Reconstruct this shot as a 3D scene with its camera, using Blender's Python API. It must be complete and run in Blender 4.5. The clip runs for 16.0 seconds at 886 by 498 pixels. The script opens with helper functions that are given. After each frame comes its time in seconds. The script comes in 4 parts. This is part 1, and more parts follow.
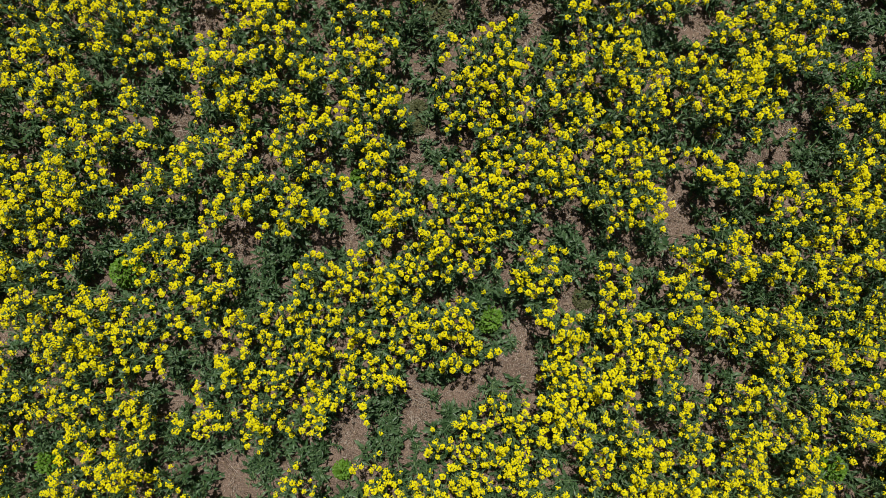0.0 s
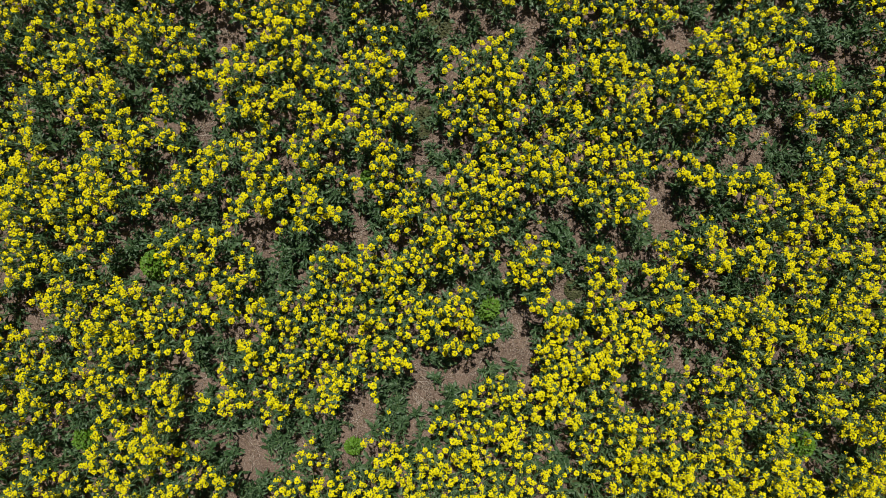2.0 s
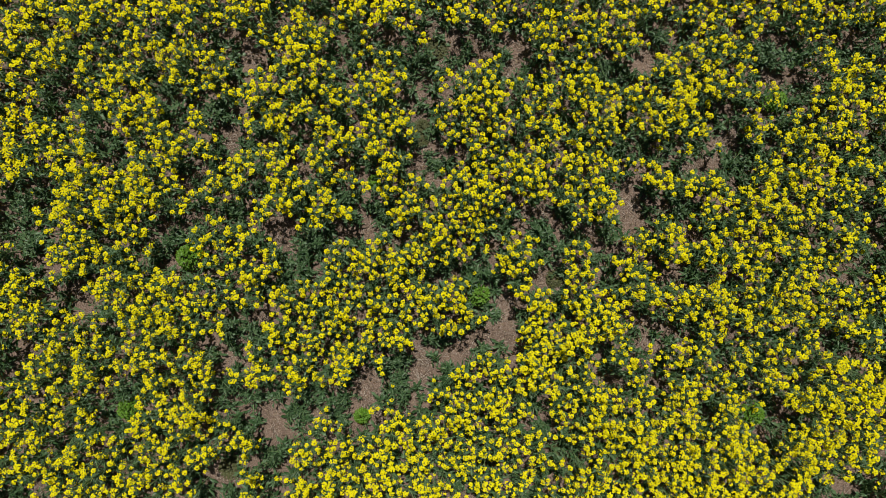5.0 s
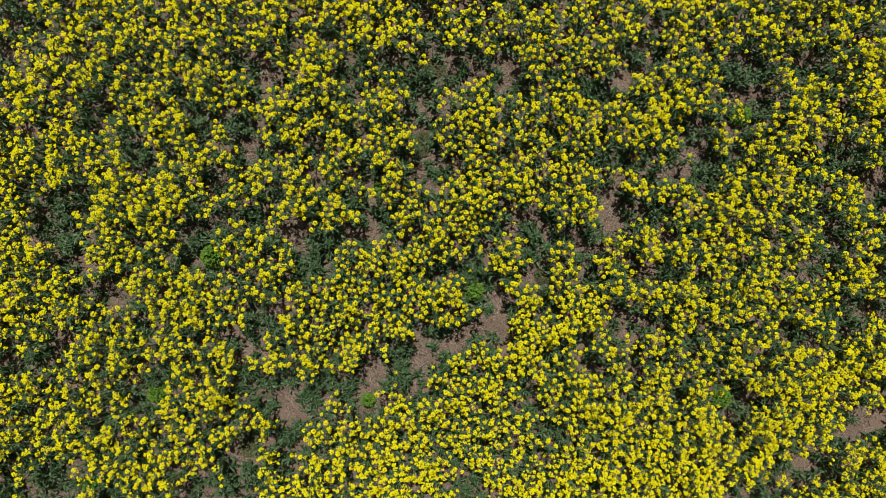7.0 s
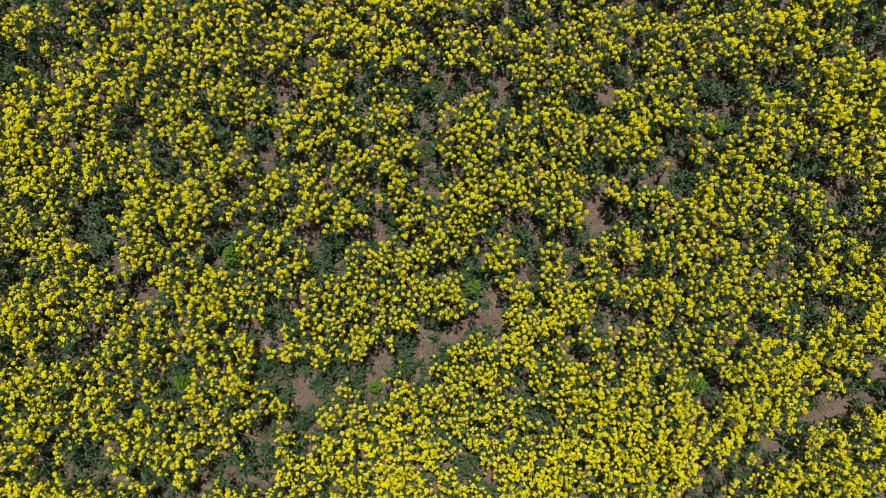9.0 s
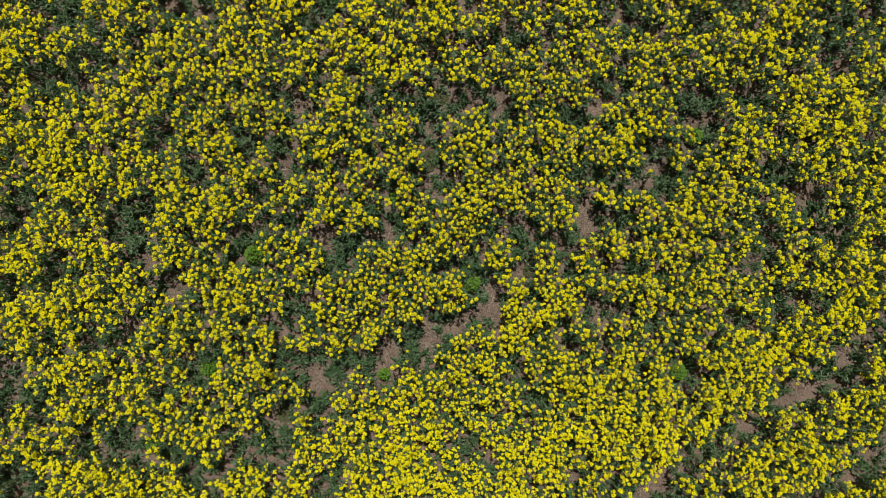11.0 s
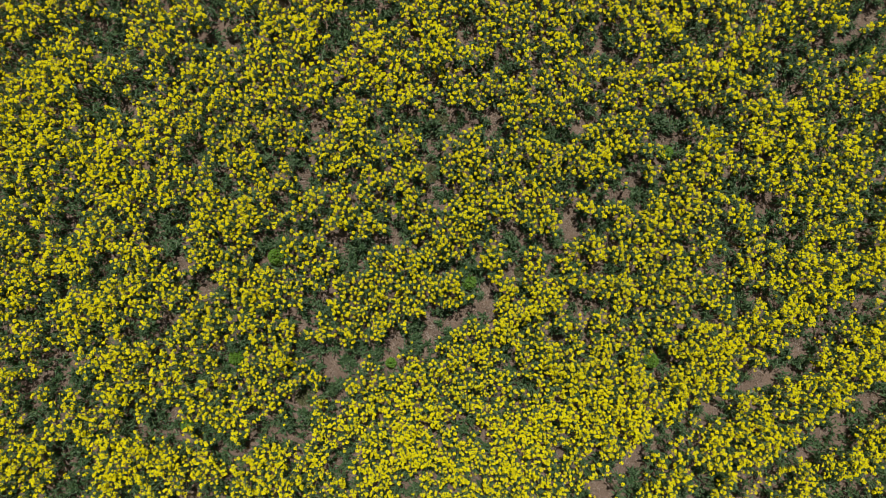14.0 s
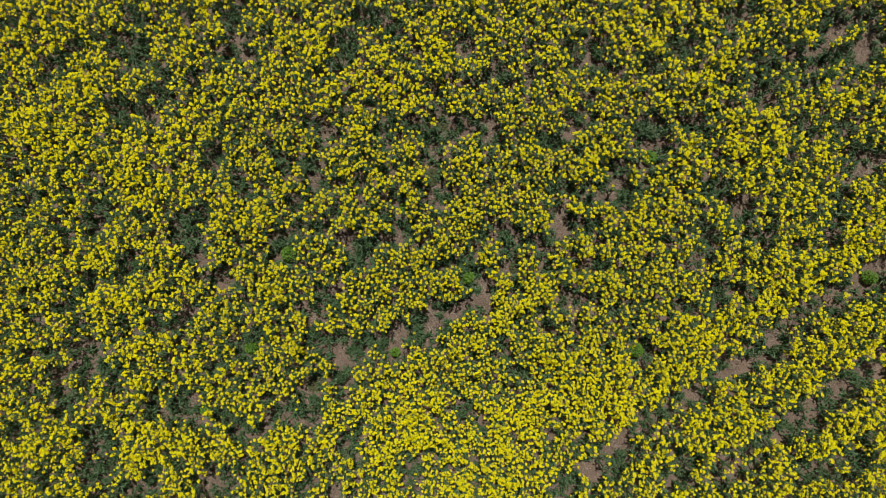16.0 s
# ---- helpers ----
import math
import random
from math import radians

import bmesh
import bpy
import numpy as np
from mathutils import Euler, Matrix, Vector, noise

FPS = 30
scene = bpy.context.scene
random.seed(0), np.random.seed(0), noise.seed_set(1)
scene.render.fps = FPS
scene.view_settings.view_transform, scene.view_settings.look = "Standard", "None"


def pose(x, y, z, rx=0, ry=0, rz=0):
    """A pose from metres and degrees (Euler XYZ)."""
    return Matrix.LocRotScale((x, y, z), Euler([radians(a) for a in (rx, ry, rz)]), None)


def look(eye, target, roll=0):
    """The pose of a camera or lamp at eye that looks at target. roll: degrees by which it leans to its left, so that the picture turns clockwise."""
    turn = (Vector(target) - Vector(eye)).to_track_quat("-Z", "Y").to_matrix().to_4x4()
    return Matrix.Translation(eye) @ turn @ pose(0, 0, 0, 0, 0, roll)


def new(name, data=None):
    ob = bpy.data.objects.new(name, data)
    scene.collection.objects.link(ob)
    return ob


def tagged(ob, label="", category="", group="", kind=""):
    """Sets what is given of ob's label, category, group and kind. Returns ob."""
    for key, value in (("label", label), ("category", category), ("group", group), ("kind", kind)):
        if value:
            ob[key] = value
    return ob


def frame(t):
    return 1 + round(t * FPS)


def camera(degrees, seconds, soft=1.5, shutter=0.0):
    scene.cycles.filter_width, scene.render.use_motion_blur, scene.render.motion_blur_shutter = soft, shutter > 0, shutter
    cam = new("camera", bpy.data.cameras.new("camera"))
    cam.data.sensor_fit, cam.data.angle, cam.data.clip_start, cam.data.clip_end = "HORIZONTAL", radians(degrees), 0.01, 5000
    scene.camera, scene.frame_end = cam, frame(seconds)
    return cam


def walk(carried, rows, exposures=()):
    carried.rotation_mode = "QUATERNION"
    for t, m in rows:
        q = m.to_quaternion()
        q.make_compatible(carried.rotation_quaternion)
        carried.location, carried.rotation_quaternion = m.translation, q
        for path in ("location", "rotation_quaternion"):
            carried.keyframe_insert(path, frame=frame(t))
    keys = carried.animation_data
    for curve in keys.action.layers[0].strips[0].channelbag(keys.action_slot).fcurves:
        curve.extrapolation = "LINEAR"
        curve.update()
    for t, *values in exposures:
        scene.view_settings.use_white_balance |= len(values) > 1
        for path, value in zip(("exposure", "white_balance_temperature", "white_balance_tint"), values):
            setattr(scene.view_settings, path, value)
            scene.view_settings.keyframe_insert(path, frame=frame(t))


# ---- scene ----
import collections

cam = camera(72, 16.0, 0.55)
PATH = [
    (0.0, pose(0.0269, 0.0887, 4.4200)),
    (0.5, pose(0.0235, 0.0785, 4.5156)),
    (1.0, pose(0.0227, 0.0656, 4.6159)),
    (1.5, pose(0.0180, 0.0537, 4.7152)),
    (2.0, pose(0.0070, 0.0467, 4.8135)),
    (2.5, pose(0.0051, 0.0411, 4.9102)),
    (3.0, pose(0.0063, 0.0373, 5.0100)),
    (3.5, pose(0.0036, 0.0343, 5.1163)),
    (4.0, pose(0.0162, 0.0193, 5.2357)),
    (4.5, pose(0.0263, 0.0077, 5.3658)),
    (5.0, pose(0.0341, -0.0005, 5.5039)),
    (5.5, pose(0.0400, -0.0052, 5.6472)),
    (6.0, pose(0.0444, -0.0067, 5.7932)),
    (6.5, pose(0.0477, -0.0048, 5.9389)),
    (7.0, pose(0.0501, 0.0004, 6.0817)),
    (7.5, pose(0.0497, 0.0045, 6.2237)),
    (8.0, pose(0.0480, 0.0072, 6.3677)),
    (8.5, pose(0.0463, 0.0056, 6.5140)),
    (9.0, pose(0.0462, 0.0008, 6.6637)),
    (9.5, pose(0.0407, -0.0043, 6.8156)),
    (10.0, pose(0.0316, -0.0083, 6.9695)),
    (10.5, pose(0.0206, -0.0099, 7.1250)),
    (11.0, pose(0.0095, -0.0076, 7.2816)),
    (11.5, pose(0.0002, -0.0001, 7.4390)),
    (12.0, pose(-0.0056, 0.0140, 7.5969)),
    (12.5, pose(-0.0018, 0.0273, 7.7537)),
    (13.0, pose(-0.0017, 0.0386, 7.9103)),
    (13.5, pose(-0.0012, 0.0415, 8.0668)),
    (14.0, pose(0.0058, 0.0329, 8.2238)),
    (14.5, pose(0.0092, 0.0229, 8.3814)),
    (15.0, pose(0.0102, 0.0150, 8.5400)),
    (15.5, pose(0.0079, 0.0071, 8.6992)),
    (16.0, pose(0.0000, 0.0000, 8.8595)),
]

walk(cam, PATH, [(0, -0.46), (16, -0.59)])

# ---- light: high sun, clear sky ----
SUN_ELEVATION, SUN_AZIMUTH = math.radians(65), math.radians(91)
world = bpy.data.worlds.new("sky")
scene.world = world
world.use_nodes = True
wn = world.node_tree.nodes
sky = wn.new("ShaderNodeTexSky")
sky.sky_type, sky.sun_disc = "NISHITA", False
sky.sun_elevation, sky.sun_rotation = SUN_ELEVATION, radians(90) - SUN_AZIMUTH
world.node_tree.links.new(sky.outputs[0], wn["Background"].inputs[0])
wn["Background"].inputs[1].default_value = 0.026
sun = bpy.data.lights.new("sun", "SUN")
sun.energy, sun.angle, sun.color = 5.0, radians(0.6), (1.0, 0.97, 0.91)
sun_at = Vector((math.cos(SUN_ELEVATION) * math.cos(SUN_AZIMUTH), math.cos(SUN_ELEVATION) * math.sin(SUN_AZIMUTH), math.sin(SUN_ELEVATION)))
new("sun", sun).matrix_world = look(sun_at * 60, (0, 0, 0))


# ---- materials ----
def mix(nodes, links, fac, a, b):
    n = nodes.new("ShaderNodeMix")
    n.data_type = "RGBA"
    for sock, v in ((n.inputs[0], fac), (n.inputs[6], a), (n.inputs[7], b)):
        if isinstance(v, bpy.types.NodeSocket):
            links.new(v, sock)
        else:
            sock.default_value = v if isinstance(v, float) else (*v, 1)
    return n.outputs[2]


def ramp(nodes, links, src, lo, hi):
    n = nodes.new("ShaderNodeMapRange")
    n.inputs[1].default_value, n.inputs[2].default_value = lo, hi
    links.new(src, n.inputs[0])
    return n.outputs[0]


def grain(nodes, links, scale, detail=3.0):
    pos = nodes.new("ShaderNodeNewGeometry")
    n = nodes.new("ShaderNodeTexNoise")
    n.inputs["Scale"].default_value, n.inputs["Detail"].default_value = scale, detail
    links.new(pos.outputs["Position"], n.inputs["Vector"])
    return n.outputs["Fac"]


def surface(name, dark, light, fleck, coarse, fine, rough, translucent=0.0, bump=0.0, specular=0.4, spread=1.6, shine=(1, 1, 1), speckle=1.1):
    """Two scales of colour change, a fine relief and, for leaves and petals, light that shines through."""
    mat = bpy.data.materials.new(name)
    mat.use_nodes = True
    nodes, links = mat.node_tree.nodes, mat.node_tree.links
    p = nodes["Principled BSDF"]
    c = mix(nodes, links, ramp(nodes, links, grain(nodes, links, coarse), 0.35, 0.65), dark, light)
    isle = nodes.new("ShaderNodeNewGeometry").outputs["Random Per Island"]
    c = mix(nodes, links, ramp(nodes, links, isle, 0.3, spread), c, fleck)
    small = grain(nodes, links, fine, 4.0)
    c = mix(nodes, links, ramp(nodes, links, small, 0.45, speckle), c, fleck)
    links.new(c, p.inputs["Base Color"])
    p.inputs["Roughness"].default_value = rough
    p.inputs["Specular IOR Level"].default_value = specular
    if bump:
        b = nodes.new("ShaderNodeBump")
        b.inputs["Strength"].default_value, b.inputs["Distance"].default_value = bump, 0.01
        links.new(small, b.inputs["Height"])
        links.new(b.outputs[0], p.inputs["Normal"])
    if translucent:
        t = nodes.new("ShaderNodeBsdfTranslucent")
        deep = nodes.new("ShaderNodeMix")
        deep.data_type, deep.blend_type = "RGBA", "MULTIPLY"
        deep.inputs[0].default_value, deep.inputs[7].default_value = 1.0, (*shine, 1)
        links.new(c, deep.inputs[6])
        links.new(deep.outputs[2], t.inputs[0])
        m = nodes.new("ShaderNodeMixShader")
        m.inputs[0].default_value = translucent
        links.new(p.outputs[0], m.inputs[1])
        links.new(t.outputs[0], m.inputs[2])
        links.new(m.outputs[0], nodes["Material Output"].inputs[0])
    return mat


PETAL = surface("rape_petal", (0.865, 0.768, 0.004), (0.935, 0.857, 0.006), (0.955, 0.908, 0.02), 9.0, 130.0, 0.75, 0.22, 0.0, 0.06, 1.6, (1.0, 0.84, 0.3))
BUD = surface("rape_bud", (0.27, 0.22, 0.012), (0.38, 0.31, 0.015), (0.50, 0.43, 0.02), 12.0, 160.0, 0.6)
LEAF = surface("rape_leaf", (0.032, 0.078, 0.024), (0.050, 0.115, 0.038), (0.140, 0.225, 0.105), 5.0, 60.0, 0.40, 0.20, 0.25, 0.36, 1.15)
STEM = surface("rape_stem", (0.16, 0.26, 0.09), (0.22, 0.33, 0.13), (0.28, 0.38, 0.18), 6.0, 90.0, 0.5)
VEIN = surface("leaf_vein", (0.13, 0.21, 0.10), (0.17, 0.26, 0.13), (0.22, 0.31, 0.17), 6.0, 90.0, 0.5)
WEED = surface("weed_leaf", (0.08, 0.19, 0.014), (0.13, 0.28, 0.02), (0.19, 0.35, 0.035), 15.0, 90.0, 0.5, 0.2)
MOSS = surface("olive_weed", (0.07, 0.085, 0.03), (0.11, 0.12, 0.045), (0.15, 0.15, 0.06), 10.0, 90.0, 0.6, 0.15)
SOIL = surface("field_soil", (0.056, 0.036, 0.027), (0.155, 0.105, 0.078), (0.36, 0.265, 0.205), 4.0, 95.0, 0.95, 0.0, 0.8, 0.15, 1.6, (1, 1, 1), 0.72)
CLOD = surface("soil_clod", (0.12, 0.082, 0.064), (0.19, 0.135, 0.108), (0.28, 0.21, 0.17), 4.0, 70.0, 0.95, 0.0, 0.5, 0.15)
DEAD = surface("dead_leaf", (0.075, 0.050, 0.036), (0.16, 0.11, 0.075), (0.34, 0.26, 0.18), 12.0, 120.0, 0.8, 0.0, 0.3, 0.2, 1.2)
STRAW = surface("straw", (0.22, 0.165, 0.13), (0.44, 0.36, 0.285), (0.62, 0.54, 0.45), 9.0, 120.0, 0.7, spread=1.0)

# ---- plan of the field: strokes of a given half-width along points (half-width, x, y, x, y, ...), in metres ----
# flowerless leafy gaps in the crop
LEAFY_a = [
    (0.081, -1.93, 1.23, -1.82, 1.04), (0.062, -1.64, 1.63, -1.74, 1.48), (0.047, -1.8, 0.88, -1.78, 0.81), (0.081, -2.75, 0.9, -2.77, 0.81),
    (0.037, -1.49, 0.74, -1.44, 0.64), (0.068, -0.85, 1.1), (0.068, -0.87, 1.65, -0.76, 1.56, -0.79, 1.48),
    (0.068, -0.21, 1.48, -0.17, 1.3, -0.28, 1.23), (0.062, 0.34, 1.7, 0.56, 1.66), (0.062, 0.69, 1.52, 0.78, 1.45), (0.04, -0.04, 0.7, 0.05, 0.71),
    (0.037, -0.32, 0.92, -0.26, 0.82), (0.037, -0.74, 1.1, -0.65, 1.15), (0.034, -0.28, 0.73, -0.23, 0.68),
    (0.075, 1.33, 1.6, 1.48, 1.54, 1.42, 1.48), (0.037, 1, 1.48, 1.06, 1.41)]
LEAFY_b = [
    (0.081, 2.72, 1.54, 2.81, 1.45, 2.67, 1.45), (0.056, 2.37, 1.19, 2.54, 1.23), (0.078, 2.43, 0.79, 2.43, 0.64, 2.28, 0.73, 2.55, 0.71),
    (0.05, 2.18, 0.68), (0.037, 1.55, 0.71, 1.6, 0.6), (0.05, 2.81, 0.97, 2.79, 0.84), (0.037, 1.37, 0.64, 1.44, 0.6),
    (0.05, -2.06, 0.33, -1.74, 0.35, -1.64, 0.28), (0.047, -1.7, 0.26, -1.64, 0.39), (0.065, -2.42, -0.09, -2.22, -0.09),
    (0.081, -1.09, 0.09, -1.05, -0.05, -1.23, -0.17, -1.01, -0.2), (0.072, -0.93, 0.09), (0.04, -1.31, -0.29, -1.38, -0.24), (0.037, -1.82, 0.13),
    (0.072, -0.85, 0.5, -0.74, 0.42, -0.57, 0.39, -0.65, 0.3), (0.034, -0.54, 0.24, -0.43, 0.26)]
LEAFY_c = [
    (0.056, -0.92, 0.13, -0.81, 0.15), (0.04, 0.65, 0.21, 0.52, 0.17, 0.4, 0.09), (0.065, 0.9, 0.17, 0.96, 0.06, 0.82, -0.02), (0.034, 0.38, -0.2),
    (0.034, -0.06, -0.2, 0.01, -0.17), (0.062, 1.37, 0.17, 1.29, 0.13, 1.4, -0.01), (0.04, 1.66, 0.19, 1.59, 0.14), (0.056, 1.02, 0.13, 0.96, -0.09),
    (0.05, 1.63, 0.53, 1.7, 0.31), (0.05, 1.99, 0.39, 2.06, 0.31, 1.92, 0.42), (0.068, 1.99, -0.17, 2.1, -0.24, 2.17, -0.2),
    (0.056, 1.37, -0.13, 1.44, -0.27), (0.037, 2.43, -0.2), (0.044, 2.61, 0.57), (0.031, 1.78, 0.46),
    (0.075, -1.74, -0.57, -1.64, -0.62, -1.67, -0.68), (0.047, -1.53, -0.71, -1.45, -0.79)]
LEAFY_d = [
    (0.05, -1.85, -0.6), (0.072, -2, -0.79, -1.9, -0.76, -1.85, -0.82), (0.031, -1.85, -0.94), (0.062, -1.83, -1.1, -1.82, -1.19, -1.87, -1.23),
    (0.084, -1.67, -1.19, -1.56, -1.34, -1.64, -1.43, -1.74, -1.32), (0.062, -1.47, -1.45), (0.068, -1.23, -1.34, -1.16, -1.3, -1.09, -1.37),
    (0.087, -0.37, -0.9, -0.35, -1.14), (0.031, 0.31, -0.57), (0.047, 0.47, -0.52),
    (0.05, 0.38, -0.79, 0.3, -0.83, 0.2, -0.87, 0.09, -0.94, 0.05, -1.01, 0.05, -1.12), (0.044, -0.17, -1.2, -0.28, -1.27, -0.43, -1.23),
    (0.062, -0.79, -1.27, -0.87, -1.34, -0.68, -1.45), (0.04, -0.5, -0.87), (0.037, -0.21, -0.72, -0.1, -0.73), (0.031, 0.67, -0.49, 0.73, -0.54)]
LEAFY_e = [
    (0.028, 0.76, -0.65), (0.05, 1.81, -0.54, 1.88, -0.64, 2.06, -0.68, 2.17, -0.64, 2.14, -0.74), (0.031, 1.62, -1.01, 1.59, -1.07),
    (0.053, 2.39, -0.83, 2.41, -0.9, 2.43, -1.01), (0.047, 1.79, -1.36, 1.88, -1.31), (0.059, 2.76, -1.35, 2.79, -1.41), (0.044, 2.65, -1.45),
    (0.031, 2.28, -1.41), (0.111, -4.35, 3.27, -4.23, 3.2), (0.145, -4.46, 2.88, -4.15, 2.81, -4.23, 2.69, -4.54, 2.79),
    (0.111, -5.12, 2.88, -5.09, 2.77, -5.22, 2.69), (0.103, -5.4, 2.61, -5.51, 2.5, -5.36, 2.46), (0.111, -4.5, 2.03, -4.6, 1.99, -4.45, 1.94),
    (0.094, -4, 2.26, -3.88, 2.07), (0.068, -4.42, 1.83, -4.39, 1.68)]
LEAFY_f = [
    (0.086, -3.96, 2.53, -3.84, 2.46), (0.12, -2.91, 2.88, -2.97, 2.73, -2.83, 2.76), (0.12, -2.91, 3.12, -2.97, 3.27, -2.83, 3.39),
    (0.086, -3.45, 3.23, -3.65, 3.27), (0.103, -3.18, 1.41, -3.26, 1.21, -3.1, 1.25), (0.068, -2.36, 1.37, -2.29, 1.29),
    (0.068, -5.09, 1.29, -5.01, 1.21), (0.077, -5.98, 1.19), (0.068, -5.63, 3), (0.111, -1.31, 2.92, -1.28, 2.77, -1.35, 2.65, -1.49, 2.57),
    (0.111, -1.12, 3.27, -0.96, 3.2, -0.81, 3.2, -0.72, 3.08), (0.068, -0.93, 2.92), (0.051, -0.3, 2.73), (0.077, 0.36, 3),
    (0.077, 0.75, 2.57, 0.9, 2.38), (0.086, 1.8, 2.77, 1.72, 2.85)]
LEAFY_g = [
    (0.094, 1.91, 1.87, 2.03, 1.8, 1.77, 1.83), (0.077, -0.3, 1.76, -0.48, 1.76, -0.15, 1.6), (0.086, -0.89, 1.68, -0.73, 1.8),
    (0.111, 1.99, 2.96, 2.07, 2.77, 2.18, 2.88), (0.077, 2.07, 2.65, 2.22, 2.53), (0.103, 2.92, 2.61, 2.96, 2.53, 2.85, 2.57), (0.077, 2.96, 3.27),
    (0.094, 3.16, 2.85, 3.39, 2.81, 3.51, 2.92), (0.068, 3.86, 3.27), (0.111, 4.36, 2.69, 4.44, 2.57, 4.6, 2.57), (0.128, 4.87, 2.73, 5.1, 2.69),
    (0.068, 4.71, 2.92), (0.12, 5.45, 3.23, 5.49, 3.31), (0.12, 5.99, 3.27, 5.96, 3.04), (0.094, 5.57, 2.77, 5.41, 2.65, 5.22, 2.57),
    (0.111, 5.84, 2.61, 5.96, 2.73)]
LEAFY_h = [
    (0.111, 4.44, 2.18, 4.56, 2.26, 4.36, 1.99), (0.077, 4.71, 2.42), (0.103, 5.12, 2.34), (0.077, 4.13, 2.34, 3.93, 2.38),
    (0.094, 3.55, 1.8, 3.35, 1.8, 3.62, 1.6), (0.111, 2.92, 1.6, 2.81, 1.64, 2.73, 1.72, 3.08, 1.68), (0.111, 5.64, 1.29, 5.84, 1.41),
    (0.094, 5.49, 1.68, 5.64, 1.64), (0.077, 4.95, 1.72, 5.02, 1.83, 5.18, 1.56), (0.077, 4.79, 1.25, 4.87, 1.33),
    (0.094, -2.83, 1.02, -2.75, 0.86, -2.87, 0.94), (0.094, -3.61, 0.36, -3.53, 0.47, -3.37, 0.55, -3.69, 0.28),
    (0.111, -3.45, 0.09, -3.53, -0.03, -3.41, 0.16), (0.068, -3.3, -0.38), (0.111, -4.81, 0.59, -4.74, 0.44, -4.93, 0.4)]
LEAFY_i = [
    (0.077, -5.24, 0.28, -5.12, 0.2), (0.077, -5.94, 0.44, -5.86, 0.55, -5.75, 0.71), (0.111, -4.35, -0.15, -4.42, -0.26, -4.27, -0.07, -4.46, -0.38),
    (0.068, -5.16, -0.3), (0.086, -5.24, -0.46, -5.09, -0.61, -5.2, -0.73, -5.28, -0.81), (0.077, -5.94, -0.23),
    (0.086, -3.92, -0.89, -4, -1, -3.76, -1.08), (0.068, -4.23, 0.51), (0.06, -3.76, -0.46), (0.111, -4.81, -1.45, -4.89, -1.63, -4.66, -1.63),
    (0.094, -5.32, -1.94, -5.28, -2.13, -5.43, -1.7, -5.28, -1.7), (0.077, -5.4, -2.29), (0.068, -5.78, -1.43, -5.43, -1.43), (0.068, -5.78, -1.94),
    (0.077, -4.5, -1.94, -4.62, -1.7), (0.094, -3.96, -2.21, -4.04, -2.13, -4.07, -2.29)]
LEAFY_j = [
    (0.111, -3.69, -2.13, -3.57, -2.21, -3.76, -2.32, -3.53, -2.09), (0.077, -3.26, -1.66, -3.14, -1.59),
    (0.094, -4.93, -2.64, -4.81, -2.48, -4.7, -2.56, -4.62, -2.67, -4.89, -2.79), (0.068, -6.02, -2.56, -5.94, -2.48),
    (0.111, -4.85, -3.1, -4.77, -3.02, -4.62, -2.99, -4.66, -3.1, -4.93, -3.18), (0.077, -4.77, -3.34, -4.54, -3.37),
    (0.077, -5.63, -3.18, -5.47, -3.18), (0.111, -4.39, -3.34, -4.19, -3.34, -4, -3.26), (0.094, -2.99, -3.1, -2.91, -3.22),
    (0.094, -3.3, -3.34, -3.02, -3.34), (0.094, -2.75, -2.95), (0.094, -3.1, -2.32, -2.95, -2.36, -2.75, -2.48, -2.71, -2.64, -2.87, -2.56),
    (0.094, -2.17, -2.36, -2.05, -2.25, -2.13, -2.13)]
LEAFY_k = [
    (0.094, -1.9, -2.17, -1.82, -2.32, -2.01, -2.32, -1.7, -2.09), (0.094, -1.43, -1.86, -1.51, -1.78, -1.28, -1.86),
    (0.094, -1.31, -2.71, -1.24, -2.64, -1.39, -2.79, -1.28, -2.56), (0.094, -1.9, -3.26, -1.97, -3.34, -1.82, -3.18),
    (0.077, -0.5, -3.18, -0.34, -3.02, -0.54, -3.06), (0.077, 0.24, -2.17, 0.36, -2.13, 0.28, -2.32), (0.068, 0.16, -2.64),
    (0.068, 0.98, -1.66, 1.14, -1.74), (0.068, 1.56, -2.56), (0.111, 1.68, -3.18, 1.83, -3.26, 1.6, -3.37),
    (0.111, 2.34, -3.02, 2.46, -2.95, 2.38, -3.1), (0.103, 2.77, -2.48, 2.85, -2.56, 2.73, -2.44), (0.086, 3.58, -1.97, 3.51, -2.05, 3.35, -2.09),
    (0.094, 3.7, -1.78, 3.79, -1.76)]
LEAFY_l = [
    (0.111, 4.56, -1.35, 4.48, -1.51, 4.63, -1.47), (0.103, 5.41, -0.73, 5.49, -0.85, 5.37, -0.81), (0.086, 5.72, -0.54, 5.88, -0.55),
    (0.103, 4.73, -2.57, 4.81, -2.48, 4.88, -2.36), (0.094, 5.57, -1.94, 5.64, -1.86, 5.49, -2.09, 5.26, -2.18, 5.18, -2.29),
    (0.077, 5.88, -1.76, 5.76, -1.8, 6.03, -1.64), (0.068, 4.01, -2.85, 3.97, -2.95), (0.077, 3.16, -3.26, 3.23, -3.18),
    (0.068, 3.16, -2.79, 3.31, -2.83), (0.094, 3.39, -2.95, 3.51, -2.91, 3.35, -3.02), (0.103, 5.26, -3.02, 5.33, -3.1, 5.41, -3.14, 5.02, -3.02),
    (0.111, 5.64, -2.83, 5.76, -2.87, 5.84, -2.95), (0.077, 5.8, -2.61, 5.88, -2.69), (0.068, 4.36, -2.17)]
